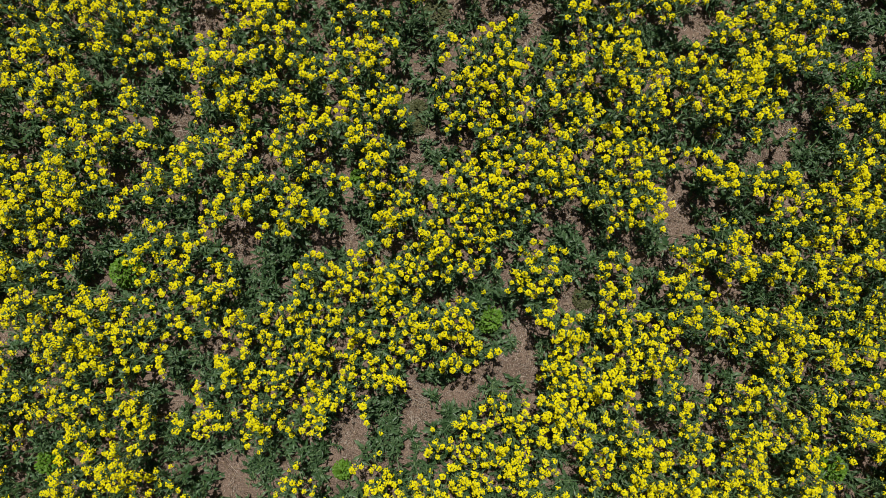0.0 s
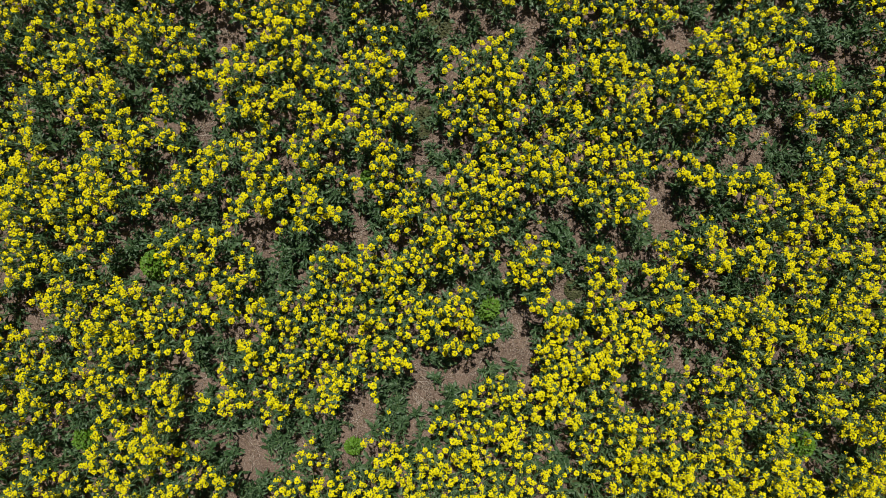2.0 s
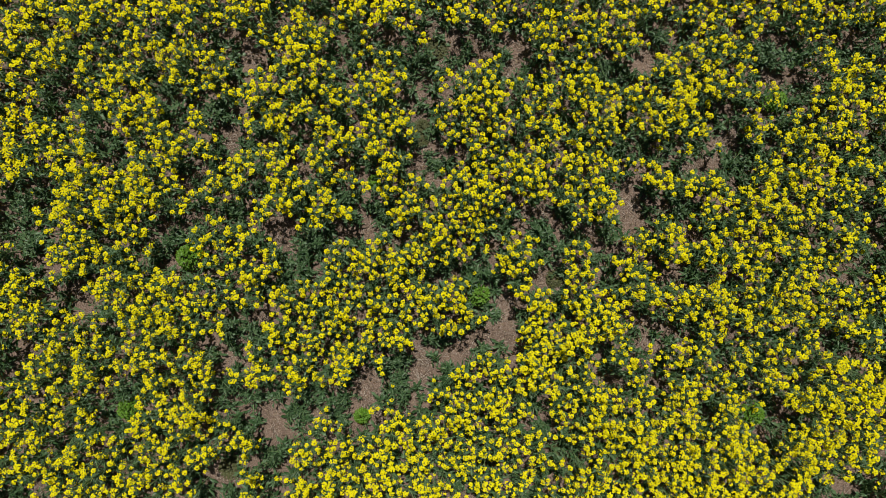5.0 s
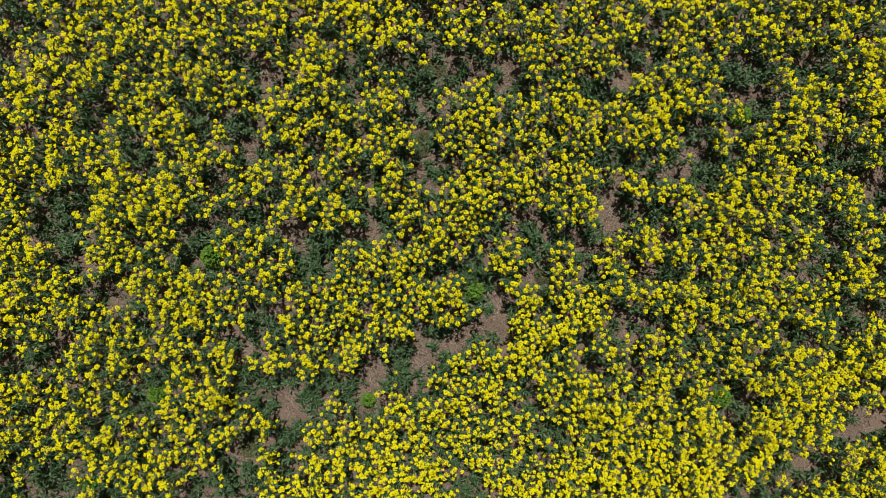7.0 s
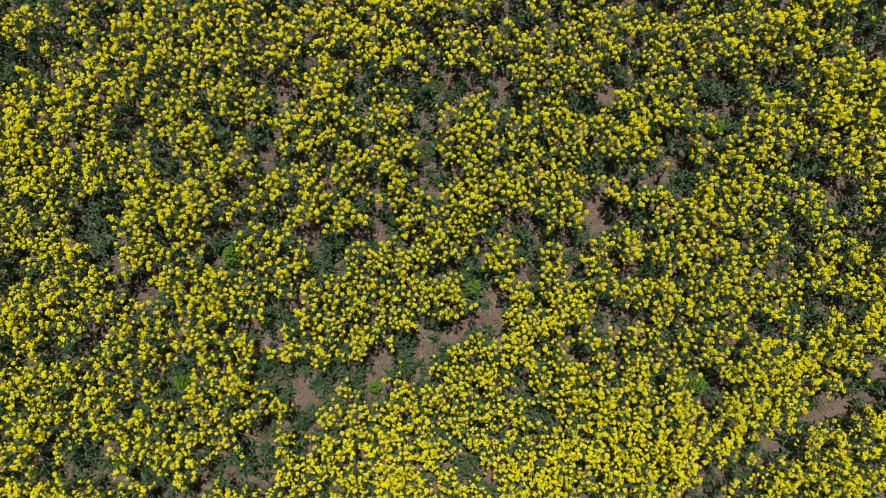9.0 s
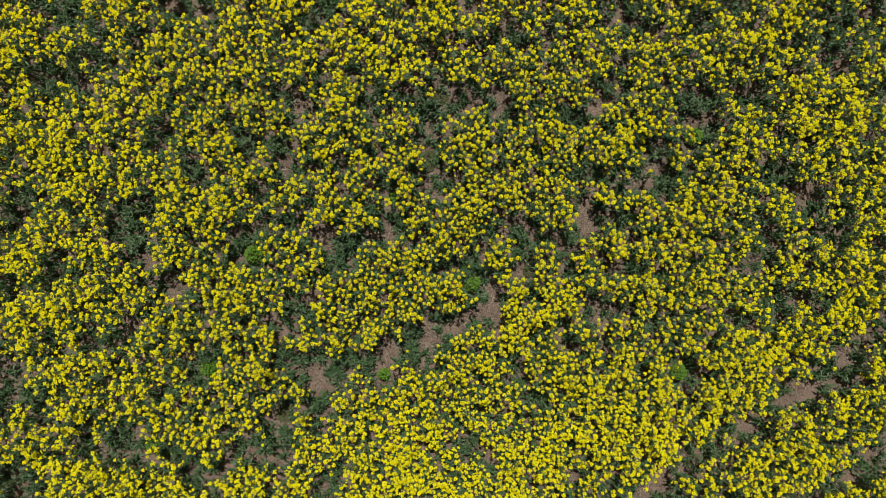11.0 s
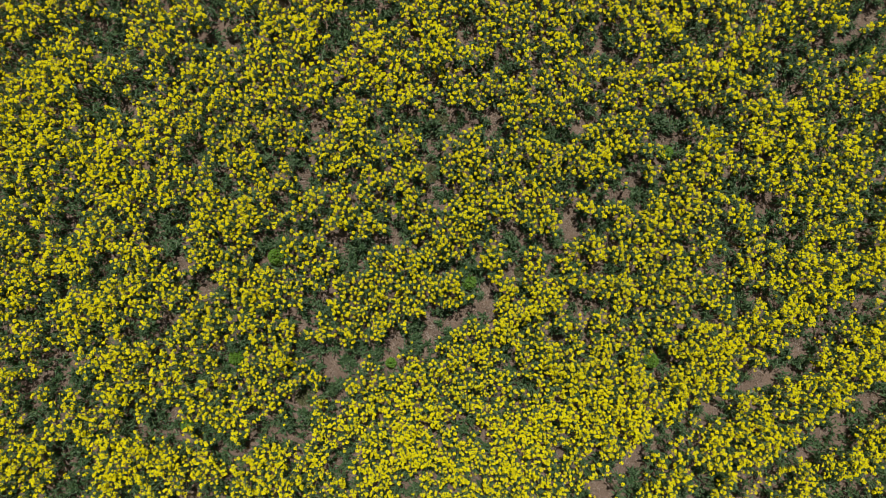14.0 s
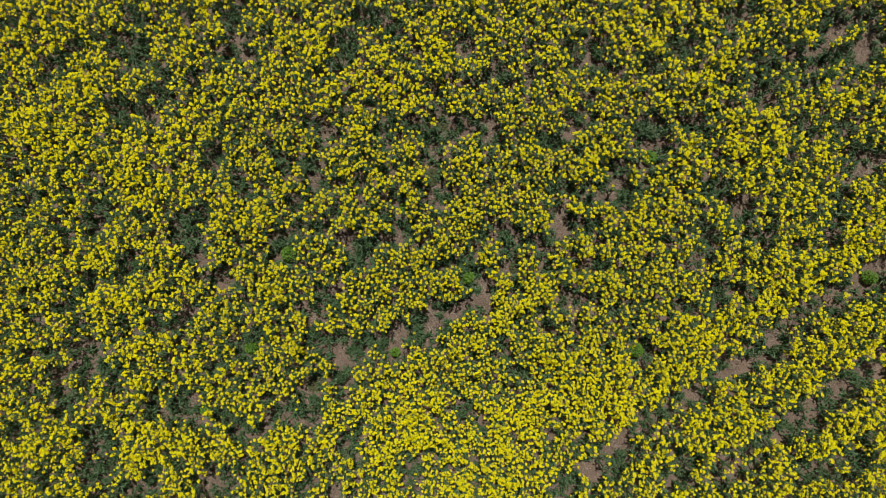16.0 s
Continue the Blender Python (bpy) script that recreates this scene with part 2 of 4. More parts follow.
LEAFY_m = [
    (0.077, 2.53, -3.32), (0.094, 3.7, 0.86, 3.82, 0.82, 3.93, 0.9), (0.094, 4.09, 0.51, 4.21, 0.44, 4.09, 0.4), (0.068, 3.62, 0.59),
    (0.094, 3.58, 0.32, 3.66, 0.12, 3.74, 0.05, 3.74, 0.24), (0.094, 4.25, 0.24, 4.4, 0.16, 4.52, 0.24, 4.48, 0.09), (0.077, 4.98, 0.09, 4.87, 0.01),
    (0.077, 5.37, 0.24, 5.33, 0.09, 5.41, 0.32, 5.53, 0.55, 5.49, 0.79), (0.068, 5.57, 0.71, 5.64, 0.86),
    (0.077, 3.86, -0.5, 3.93, -0.61, 3.7, -0.5, 4.01, -0.54), (0.077, 3.86, -0.69, 3.78, -0.77), (0.068, 3.39, -0.81, 3.23, -0.77, 3.51, -0.81),
    (0.068, 4.32, 1.06), (0.068, 3.08, 0.16, 3.16, 0.09)]
LEAFY_n = [
    (0.06, 4.09, -0.5, 4.25, -0.61)]
LEAFY = LEAFY_a + LEAFY_b + LEAFY_c + LEAFY_d + LEAFY_e + LEAFY_f + LEAFY_g + LEAFY_h + LEAFY_i + LEAFY_j + LEAFY_k + LEAFY_l + LEAFY_m + LEAFY_n
# deep shaded hollows
HOLLOW_a = [
    (0.052, -1.76, 1.15), (0.063, -1.71, 1.43), (0.09, -2.17, 1.1), (0.059, -2.53, 0.95, -2.46, 0.88), (0.038, -2.5, 0.75, -2.72, 0.77),
    (0.07, -2, 0.73, -2.06, 0.66), (0.049, -1.45, 0.95, -1.38, 0.92), (0.049, -1.18, 0.95, -1.09, 0.88), (0.038, -0.65, 0.88, -0.68, 0.84),
    (0.038, 1.78, 1.63), (0.042, 0.96, 1.28), (0.07, 2.24, 1.21), (0.038, 1.51, 0.86, 1.7, 0.9, 1.88, 0.82), (0.031, 1.62, 0.81, 1.79, 0.79),
    (0.063, -1.54, 0.55, -1.49, 0.51), (0.035, -2.4, 0.01, -2.28, 0.03), (0.045, 0.47, 0.06, 0.52, 0), (0.038, 2.15, -0.13),
    (0.045, -2.17, -0.79, -2.26, -0.82), (0.035, -2.24, -1.05)]
HOLLOW_b = [
    (0.045, 0.87, -1.23, 0.89, -1.34, 0.86, -1.45), (0.045, 1.39, -0.82, 1.42, -0.86), (0.031, 1.51, -0.54), (0.038, 1.99, -1.01),
    (0.028, 1.04, -1.35), (0.031, 2.57, -0.93), (0.081, -5.51, 2.34), (0.101, -3.45, 2.42, -3.49, 2.34), (0.081, -2.4, 3.08), (0.101, -2.21, 1.17),
    (0.081, -4.81, 3), (0.061, -5.98, 1.99), (0.081, -2.01, 3.2), (0.081, 0.82, 2.53), (0.081, -1.78, 1.76), (0.081, -1.04, 1.99),
    (0.071, -1.31, 1.91), (0.081, 4.4, 2.42), (0.111, 4.95, 2.57, 5.1, 2.53), (0.081, -4.93, -0.34, -4.85, -0.42), (0.081, -4.42, -1.04),
    (0.071, -5.4, -0.81), (0.091, -3.65, -2.01), (0.071, 3.08, -3.06), (0.081, 5.02, -3.18, 4.95, -3.1)]
HOLLOW_c = [
    (0.071, 4.4, 0.94)]
HOLLOW = HOLLOW_a + HOLLOW_b + HOLLOW_c
# openings in the crop, placed where bare soil shows through them in the camera's view
OPEN_a = [
    (0.047, -1.8, 1.28), (0.069, -1.48, 1.62), (0.063, -1.69, 0.99, -1.65, 0.92), (0.057, -1.12, 0.66), (0.028, -0.63, 1.48),
    (0.063, -0.02, 1.68, -0.01, 1.56), (0.054, 0.16, 1.65, 0.34, 1.62), (0.035, 0.56, 1.5, 0.52, 1.43), (0.035, 0.65, 1.65, 0.63, 1.54),
    (0.05, -0.06, 1.36, -0.08, 1.19, -0.1, 1.06), (0.05, -0.15, 1.08, -0.13, 0.88), (0.054, -0.11, 0.84, -0.14, 0.64), (0.031, -0.01, 0.82),
    (0.035, 0.25, 0.76, 0.09, 0.77), (0.028, 0.47, 0.81), (0.041, 0.65, 0.95, 0.71, 0.92), (0.028, 0.62, 1.26, 0.65, 1.34), (0.025, 0.6, 1.04),
    (0.057, 1.63, 1.65, 1.7, 1.53, 1.6, 1.45), (0.069, 2.39, 1.08, 2.54, 1.06)]
OPEN_b = [
    (0.072, 2.28, 0.92, 2.31, 0.84, 2.22, 0.83), (0.066, 1.96, 0.73, 2.07, 0.71, 2.01, 0.65), (0.06, -1.87, 0.31), (0.038, -1.78, 0.2),
    (0.028, -2.07, -0.17, -1.96, -0.2), (0.072, -1.31, 0.15, -1.23, 0.19), (0.044, -1.29, -0.07), (0.035, -1.12, -0.02), (0.044, -1.45, -0.46),
    (0.025, -1.73, 0.59), (0.06, -0.79, 0.19, -0.65, 0.16, -0.57, 0.13), (0.025, -0.5, 0.35), (0.038, -0.32, 0.07, -0.35, 0.02), (0.041, -0.21, 0.22),
    (0.035, -0.06, 0.57, -0.02, 0.48), (0.063, 0.7, 0.31, 0.78, 0.34, 0.87, 0.29), (0.041, 0.45, -0.26, 0.56, -0.29),
    (0.047, 0.43, -0.42, 0.45, -0.37), (0.054, 0.82, -0.18, 0.85, -0.27), (0.044, 0.93, -0.24)]
OPEN_c = [
    (0.072, 1.53, 0.47, 1.58, 0.37, 1.52, 0.26, 1.55, 0.17), (0.038, 1.48, -0.02, 1.47, 0.09), (0.06, 1.18, 0.13, 1.25, 0.1),
    (0.044, 0.96, -0.2, 0.98, -0.34), (0.038, 1.99, 0.24), (0.05, 2.39, 0.22), (0.031, 2.3, -0.24), (0.041, 1.92, -0.24, 1.97, -0.27),
    (0.028, 1.24, -0.27), (0.066, -1.48, -0.56, -1.43, -0.5), (0.041, -1.67, -0.79, -1.64, -0.91, -1.69, -1.01), (0.066, -2.65, -1.13, -2.59, -1.19),
    (0.06, -1.48, -1.2, -1.38, -1.28, -1.31, -1.41, -1.31, -1.52), (0.054, -1.09, -1.23, -1.01, -1.28), (0.038, -1.12, -1.48), (0.028, -1.05, -1.12),
    (0.054, 0.59, -0.46, 0.62, -0.55), (0.066, 0.45, -0.54, 0.56, -0.64, 0.42, -0.65)]
OPEN_d = [
    (0.066, 0.3, -0.69, 0.23, -0.75, 0.09, -0.79), (0.066, -0.05, -0.82, -0.13, -0.79), (0.072, -0.15, -0.94, -0.13, -1.08, -0.18, -1.01),
    (0.038, -0.28, -1.19, -0.13, -1.15), (0.072, -0.56, -1.01, -0.64, -1.08, -0.72, -1.12),
    (0.054, -0.5, -1.12, -0.57, -1.2, -0.65, -1.23, -0.46, -1.22), (0.028, -0.68, -0.77), (0.038, -0.5, -1.37), (0.044, -0.9, -1.19, -0.94, -1.27),
    (0.06, 1.65, -0.57, 1.66, -0.71, 1.68, -0.82), (0.031, 1.77, -0.61), (0.041, 1.48, -1.02, 1.51, -1.12), (0.035, 1.82, -1.1),
    (0.041, 2.3, -0.91, 2.32, -0.97), (0.028, 1.81, -1.23), (0.067, -4.11, 2.18), (0.074, -4.14, 1.95, -4, 1.8), (0.047, -3.72, 2.11)]
OPEN_e = [
    (0.06, -3.57, 1.99), (0.074, -2.71, 2.88), (0.08, -3.18, 3.35), (0.053, -2.67, 2.69, -2.79, 2.61), (0.08, -1.51, 2.85, -1.51, 2.92),
    (0.067, -0.61, 2.96), (0.08, 0.24, 2.85, 0.32, 2.73), (0.087, 0.65, 2.42), (0.06, 1.17, 2.5, 1.2, 2.34), (0.053, 1.14, 2.81),
    (0.074, 1.91, 2.65, 1.87, 2.53), (0.053, 1.99, 2.38), (0.053, 2.03, 2.11), (0.08, -0.05, 1.95, 0.01, 1.76, -0.03, 1.64), (0.053, -0.11, 2.22),
    (0.06, 0.44, 1.76, 0.22, 1.8, 0.75, 1.68, 0.59, 1.52), (0.087, -1.63, 1.68, -1.55, 1.56), (0.067, 3.99, 3.2, 4.01, 3.31, 3.97, 3.04),
    (0.053, 4.25, 3.27), (0.087, 5.29, 2.96, 5.26, 2.85, 5.45, 3.04)]
OPEN_f = [
    (0.1, 5.8, 2.85, 5.88, 2.92, 5.68, 2.61), (0.08, 5.84, 3.35), (0.067, 4.28, 2.11, 4.25, 2.18), (0.06, 5.06, 2.26),
    (0.067, 2.81, 1.45, 3.08, 1.41, 3.23, 1.45), (0.087, 5.92, 1.21, 5.82, 1.31), (0.08, -3.57, 0.2, -3.61, 0.12), (0.067, -3.34, -0.19, -3.3, -0.07),
    (0.08, -3.1, -0.38, -3.02, -0.3, -2.99, -0.46), (0.067, -4.77, 0.24), (0.053, -4.23, -0.3), (0.067, -5.63, -0.96, -5.55, -0.93),
    (0.08, -3.61, -0.93, -3.49, -0.89, -3.69, -1), (0.074, -5.2, -1.35, -5.09, -1.47, -4.97, -1.31, -4.81, -1.31), (0.067, -5.16, -1.7, -5.12, -1.63),
    (0.067, -5.05, -2.09, -5.12, -1.97), (0.053, -5.98, -1.82), (0.053, -3.8, -2.25)]
OPEN_g = [
    (0.06, -3.45, -2.01, -3.41, -2.13), (0.06, -5.43, -3.26), (0.053, -4.77, -2.91), (0.074, -4.11, -3.18, -4.04, -3.14),
    (0.087, -3.18, -3.14, -3.22, -3.02, -3.18, -3.26), (0.074, -2.4, -2.4, -2.48, -2.48, -2.36, -2.29), (0.053, -2.4, -1.97), (0.067, -2.01, -2.01),
    (0.087, -1.78, -1.9, -1.74, -1.78, -1.86, -1.94), (0.06, -1.7, -2.29, -1.74, -2.4), (0.08, -1.16, -2.95, -1.2, -2.87),
    (0.053, -1.51, -3.34, -1.43, -3.26), (0.053, -0.85, -3.22), (0.053, -0.34, -2.91), (0.04, 0.55, -1.94), (0.047, 0.44, -2.87),
    (0.053, 1.45, -2.48, 1.49, -2.56), (0.067, 1.45, -3.3), (0.074, 3.43, -3.26, 3.35, -3.18), (0.074, 5.41, -2.91, 5.49, -2.95, 5.37, -2.99)]
OPEN_h = [
    (0.047, 5.88, -2.56), (0.04, 4.87, -3.26), (0.06, 3.47, -0.15, 3.43, -0.26, 3.51, -0.03), (0.04, 3.66, -0.19),
    (0.06, 3.86, 0.67, 4.17, 0.71, 4.25, 0.67), (0.04, 4.87, -0.05), (0.053, 5.64, 1.1, 5.72, 1.02, 5.84, 1.1)]
OPEN = OPEN_a + OPEN_b + OPEN_c + OPEN_d + OPEN_e + OPEN_f + OPEN_g + OPEN_h
# patches crowded with flowers
LUSH_a = [
    (0.128, -2.7, 0.13, -2.77, 0.6), (0.165, 0.63, -1.01, 0.82, -0.86, 0.38, -1.19, 0.31, -1.45, 0.71, -1.23), (0.128, 1.11, -0.79, 1.37, -0.57),
    (0.132, 2.03, -0.02), (0.103, 1.66, 1.3, 1.78, 1.45, 1.92, 1.08), (0.092, 2.39, 1.48, 2.21, 1.41), (0.11, -2, 1.59, -2.26, 1.59),
    (0.103, -2.62, 1.08, -2.44, 1.26), (0.073, -2.4, 0.26, -2.62, 0.5), (0.073, -2, -1.01, -2.04, -1.34, -2.15, -1.23), (0.066, -1.64, -1.13),
    (0.073, -1.42, -0.16), (0.073, -1.38, -0.86), (0.073, -0.57, -0.13, -0.39, -0.31), (0.11, 0.45, 0.5, 0.34, 0.46, 0.85, 0.5), (0.088, 2.17, -0.86),
    (0.081, 2.14, -0.38), (0.095, 2.81, -0.27, 2.83, -0.05)]
LUSH_b = [
    (0.092, 2.79, 0.35, 2.83, 0.53), (0.073, 1.99, -1.48, 1.29, -1.48), (0.073, 2.5, -0.46, 2.28, -1.19, 2.1, -1.23), (0.081, 1.26, 0.75, 1.04, 0.79),
    (0.059, -1.23, 1.52, -1.12, 1.63), (0.059, -2.48, -1.04, -2.7, -0.68), (0.194, -5.86, 3.27, -5.47, 3.27, -5.63, 2.81, -5.63, 2.65),
    (0.14, -4.7, 3.27, -5.09, 3.12), (0.194, -4.93, 2.5, -5.32, 2.11, -5.63, 1.64, -5.86, 1.8), (0.171, -4.93, 2.03),
    (0.187, -4.15, 1.25, -4.46, 1.17, -4.07, 0.86), (0.117, -3.53, 2.73, -3.69, 2.81, -3.53, 2.5), (0.109, -0.65, 2.11, -0.34, 2.03),
    (0.132, -1.66, 3.27, -1.74, 2.81), (0.117, -1.28, 2.34, -0.81, 2.73)]
LUSH_c = [
    (0.093, -0.19, 3.04, -0.03, 2.5), (0.132, 2.46, 3.2, 2.61, 2.96, 3.16, 3.12), (0.093, 3.62, 3.27), (0.109, 4.01, 2.96, 3.93, 2.73),
    (0.132, 3.62, 2.34, 3.39, 2.57), (0.156, 4.09, 1.56, 4.32, 1.49, 4.56, 1.87, 4.71, 1.41, 4.25, 1.33), (0.132, 3.39, 0.94, 3.23, 0.79, 3.08, 0.55),
    (0.109, 5.64, 2.26, 5.49, 2.07), (0.132, 6.03, 0.4, 5.72, 0.09, 5.33, -0.15, 5.02, -0.3),
    (0.132, 4.95, -0.46, 4.56, -0.69, 4.25, -0.85, 4.01, -1.16), (0.156, 3.62, -1.39, 3.23, -1.7, 2.61, -2.17, 2.07, -2.56),
    (0.171, -4.93, -0.61, -4.54, -0.69, -4.15, -0.46), (0.14, -4.62, -0.93), (0.109, -5.63, -0.54, -5.47, -0.69)]
LUSH_d = [
    (0.148, -3.92, -2.56, -4.23, -2.64, -4.31, -3.02), (0.117, -3.76, -2.71, -3.37, -2.71), (0.117, -5.63, -2.48, -5.4, -2.71, -5.86, -2.95),
    (0.101, -4.93, -2.25), (0.117, -2.75, -1.94), (0.109, -2.36, -3.1, -2.21, -2.64), (0.171, 0.51, -1.16, 0.36, -1.39, -0.34, -1.94, -0.81, -2.64),
    (0.156, 0.59, -3.34, 1.14, -2.95, 0.28, -3.18, 1.29, -3.18), (0.117, 4.79, -3.18, 4.48, -3.1, 4.71, -2.87),
    (0.101, 4.4, -2.4, 4.01, -2.32, 4.25, -1.78), (0.28, 0.9, -2.64, 1.68, -2.01, 2.85, -1.55, 3.62, -1.08), (0.264, 4.25, -2.01, 3.62, -2.48),
    (0.264, 5.18, -1.39, 5.8, -1.08), (0.249, 5.57, -2.32, 5.88, -2.79)]
LUSH_e = [
    (0.187, -0.19, -2.01, -0.65, -2.56, 0.28, -2.79), (0.187, -5.63, 2.96, -4.93, 2.26, -5.63, 1.49, -4.31, 1.41),
    (0.117, 5.1, -1.86, 4.95, -1.55, 5.33, -1.31, 5.57, -1.55), (0.101, 5.41, -0.93, 5.88, -1), (0.101, 5.26, -2.64, 5.72, -2.32, 5.96, -2.01)]
LUSH = LUSH_a + LUSH_b + LUSH_c + LUSH_d + LUSH_e
# wheel ruts through the crop
RUT_a = [
    (0.109, 1.95, -3.02, 2.16, -2.93), (0.086, 2.22, -2.79, 2.38, -2.71, 2.6, -2.56), (0.062, 2.69, -2.48, 3, -2.31, 3.23, -2.08),
    (0.07, 3.41, -1.94, 3.51, -1.87), (0.078, 3.79, -1.72, 4.01, -1.61), (0.07, 4.07, -1.59, 4.31, -1.39), (0.086, 4.36, -1.36, 4.54, -1.19),
    (0.062, 4.57, -1.2, 4.79, -1.04, 4.95, -0.89), (0.062, 4.98, -0.85, 5.14, -0.73, 5.27, -0.68), (0.07, 5.33, -0.65, 5.57, -0.5),
    (0.062, 5.57, -0.5, 5.78, -0.37), (0.086, 5.8, -0.34, 5.96, -0.23, 6.19, -0.11), (0.07, 4.44, -2.66, 4.67, -2.42),
    (0.062, 4.67, -2.42, 4.91, -2.25), (0.07, 4.88, -2.26, 5.14, -2.11), (0.062, 5.14, -2.11, 5.37, -1.94)]
RUT_b = [
    (0.062, 5.33, -1.94, 5.45, -1.84), (0.062, 5.49, -1.82, 5.72, -1.66), (0.078, 5.72, -1.66, 5.96, -1.53), (0.062, 5.96, -1.51, 6.19, -1.33),
    (0.062, 3.72, -3.06, 3.86, -2.93), (0.062, 3.9, -2.91, 4.17, -2.79, 4.36, -2.67)]
RUT = RUT_a + RUT_b
# bare soil seen through openings and ruts, shifted outward along the camera's sight lines
SOIL_SPOT_a = [
    (0.02, -2.01, 1.42), (0.066, -1.65, 1.8), (0.06, -1.89, 1.09, -1.84, 1.01), (0.037, -1.25, 0.72), (0.012, -0.7, 1.64),
    (0.06, -0.03, 1.87, -0.01, 1.72), (0.035, 0.17, 1.83, 0.38, 1.8), (0.015, 0.62, 1.66, 0.58, 1.58), (0.015, 0.72, 1.83, 0.7, 1.7),
    (0.022, -0.07, 1.5, -0.09, 1.32, -0.11, 1.17), (0.022, -0.16, 1.19, -0.15, 0.97), (0.035, -0.12, 0.93, -0.16, 0.7), (0.013, -0.01, 0.91),
    (0.015, 0.28, 0.84, 0.09, 0.85), (0.012, 0.52, 0.89), (0.017, 0.72, 1.05, 0.79, 1.01), (0.012, 0.68, 1.4, 0.72, 1.48), (0.011, 0.66, 1.15),
    (0.037, 1.81, 1.83, 1.89, 1.69, 1.78, 1.61), (0.066, 2.66, 1.19, 2.82, 1.17)]
SOIL_SPOT_b = [
    (0.069, 2.54, 1.01, 2.57, 0.93, 2.47, 0.92), (0.063, 2.18, 0.81, 2.3, 0.79, 2.23, 0.71), (0.039, -2.09, 0.34), (0.016, -1.99, 0.22),
    (0.012, -2.31, -0.2, -2.19, -0.23), (0.069, -1.46, 0.15, -1.38, 0.21), (0.019, -1.44, -0.09), (0.015, -1.25, -0.03), (0.019, -1.62, -0.53),
    (0.011, -1.93, 0.65), (0.039, -0.89, 0.21, -0.72, 0.17, -0.63, 0.13), (0.011, -0.56, 0.38), (0.016, -0.36, 0.06, -0.4, 0.01),
    (0.017, -0.23, 0.24), (0.015, -0.07, 0.62, -0.03, 0.52), (0.06, 0.78, 0.34, 0.87, 0.37, 0.96, 0.32), (0.017, 0.5, -0.29, 0.62, -0.34),
    (0.02, 0.48, -0.48, 0.5, -0.42), (0.035, 0.91, -0.21, 0.95, -0.32), (0.019, 1.04, -0.27)]
SOIL_SPOT_c = [
    (0.069, 1.7, 0.51, 1.76, 0.4, 1.69, 0.28, 1.72, 0.18), (0.016, 1.64, -0.03, 1.63, 0.09), (0.039, 1.31, 0.13, 1.39, 0.1),
    (0.019, 1.07, -0.23, 1.09, -0.39), (0.016, 2.21, 0.26), (0.022, 2.66, 0.24), (0.013, 2.56, -0.27), (0.017, 2.13, -0.27, 2.19, -0.32),
    (0.012, 1.38, -0.32), (0.063, -1.65, -0.63, -1.6, -0.57), (0.017, -1.87, -0.89, -1.82, -1.03, -1.89, -1.13), (0.063, -2.96, -1.27, -2.88, -1.33),
    (0.039, -1.65, -1.34, -1.54, -1.44, -1.46, -1.58, -1.47, -1.7), (0.035, -1.21, -1.38, -1.13, -1.44), (0.016, -1.25, -1.66), (0.012, -1.17, -1.25),
    (0.035, 0.65, -0.52, 0.68, -0.62), (0.063, 0.5, -0.61, 0.62, -0.72, 0.47, -0.73)]
SOIL_SPOT_d = [
    (0.063, 0.33, -0.78, 0.26, -0.85, 0.09, -0.89), (0.063, -0.06, -0.93, -0.15, -0.89), (0.069, -0.16, -1.06, -0.14, -1.21, -0.21, -1.14),
    (0.016, -0.32, -1.33, -0.15, -1.29), (0.069, -0.62, -1.13, -0.72, -1.21, -0.8, -1.25),
    (0.035, -0.56, -1.26, -0.64, -1.34, -0.72, -1.38, -0.52, -1.37), (0.012, -0.76, -0.87), (0.016, -0.56, -1.54),
    (0.019, -1.01, -1.33, -1.05, -1.42), (0.039, 1.83, -0.65, 1.85, -0.8, 1.87, -0.93), (0.013, 1.97, -0.69), (0.017, 1.64, -1.15, 1.68, -1.25),
    (0.015, 2.03, -1.23), (0.017, 2.56, -1.03, 2.58, -1.09), (0.012, 2.01, -1.38), (0.027, -4.33, 2.3), (0.03, -4.36, 2.06, -4.21, 1.89),
    (0.019, -3.92, 2.22)]
SOIL_SPOT_e = [
    (0.024, -3.76, 2.1), (0.03, -2.86, 3.04), (0.032, -3.35, 3.53), (0.022, -2.82, 2.83, -2.94, 2.75), (0.032, -1.59, 3, -1.59, 3.08),
    (0.027, -0.65, 3.12), (0.032, 0.25, 3, 0.34, 2.88), (0.053, 0.69, 2.55), (0.024, 1.24, 2.63, 1.26, 2.47), (0.022, 1.2, 2.96),
    (0.03, 2.02, 2.79, 1.97, 2.67), (0.022, 2.1, 2.51), (0.022, 2.14, 2.22), (0.032, -0.05, 2.06, 0.01, 1.85, -0.03, 1.73), (0.022, -0.11, 2.34),
    (0.024, 0.46, 1.85, 0.23, 1.89, 0.79, 1.77, 0.62, 1.61), (0.053, -1.71, 1.77, -1.63, 1.65), (0.027, 4.2, 3.37, 4.23, 3.49, 4.19, 3.2),
    (0.022, 4.47, 3.45), (0.053, 5.58, 3.12, 5.54, 3, 5.74, 3.2)]
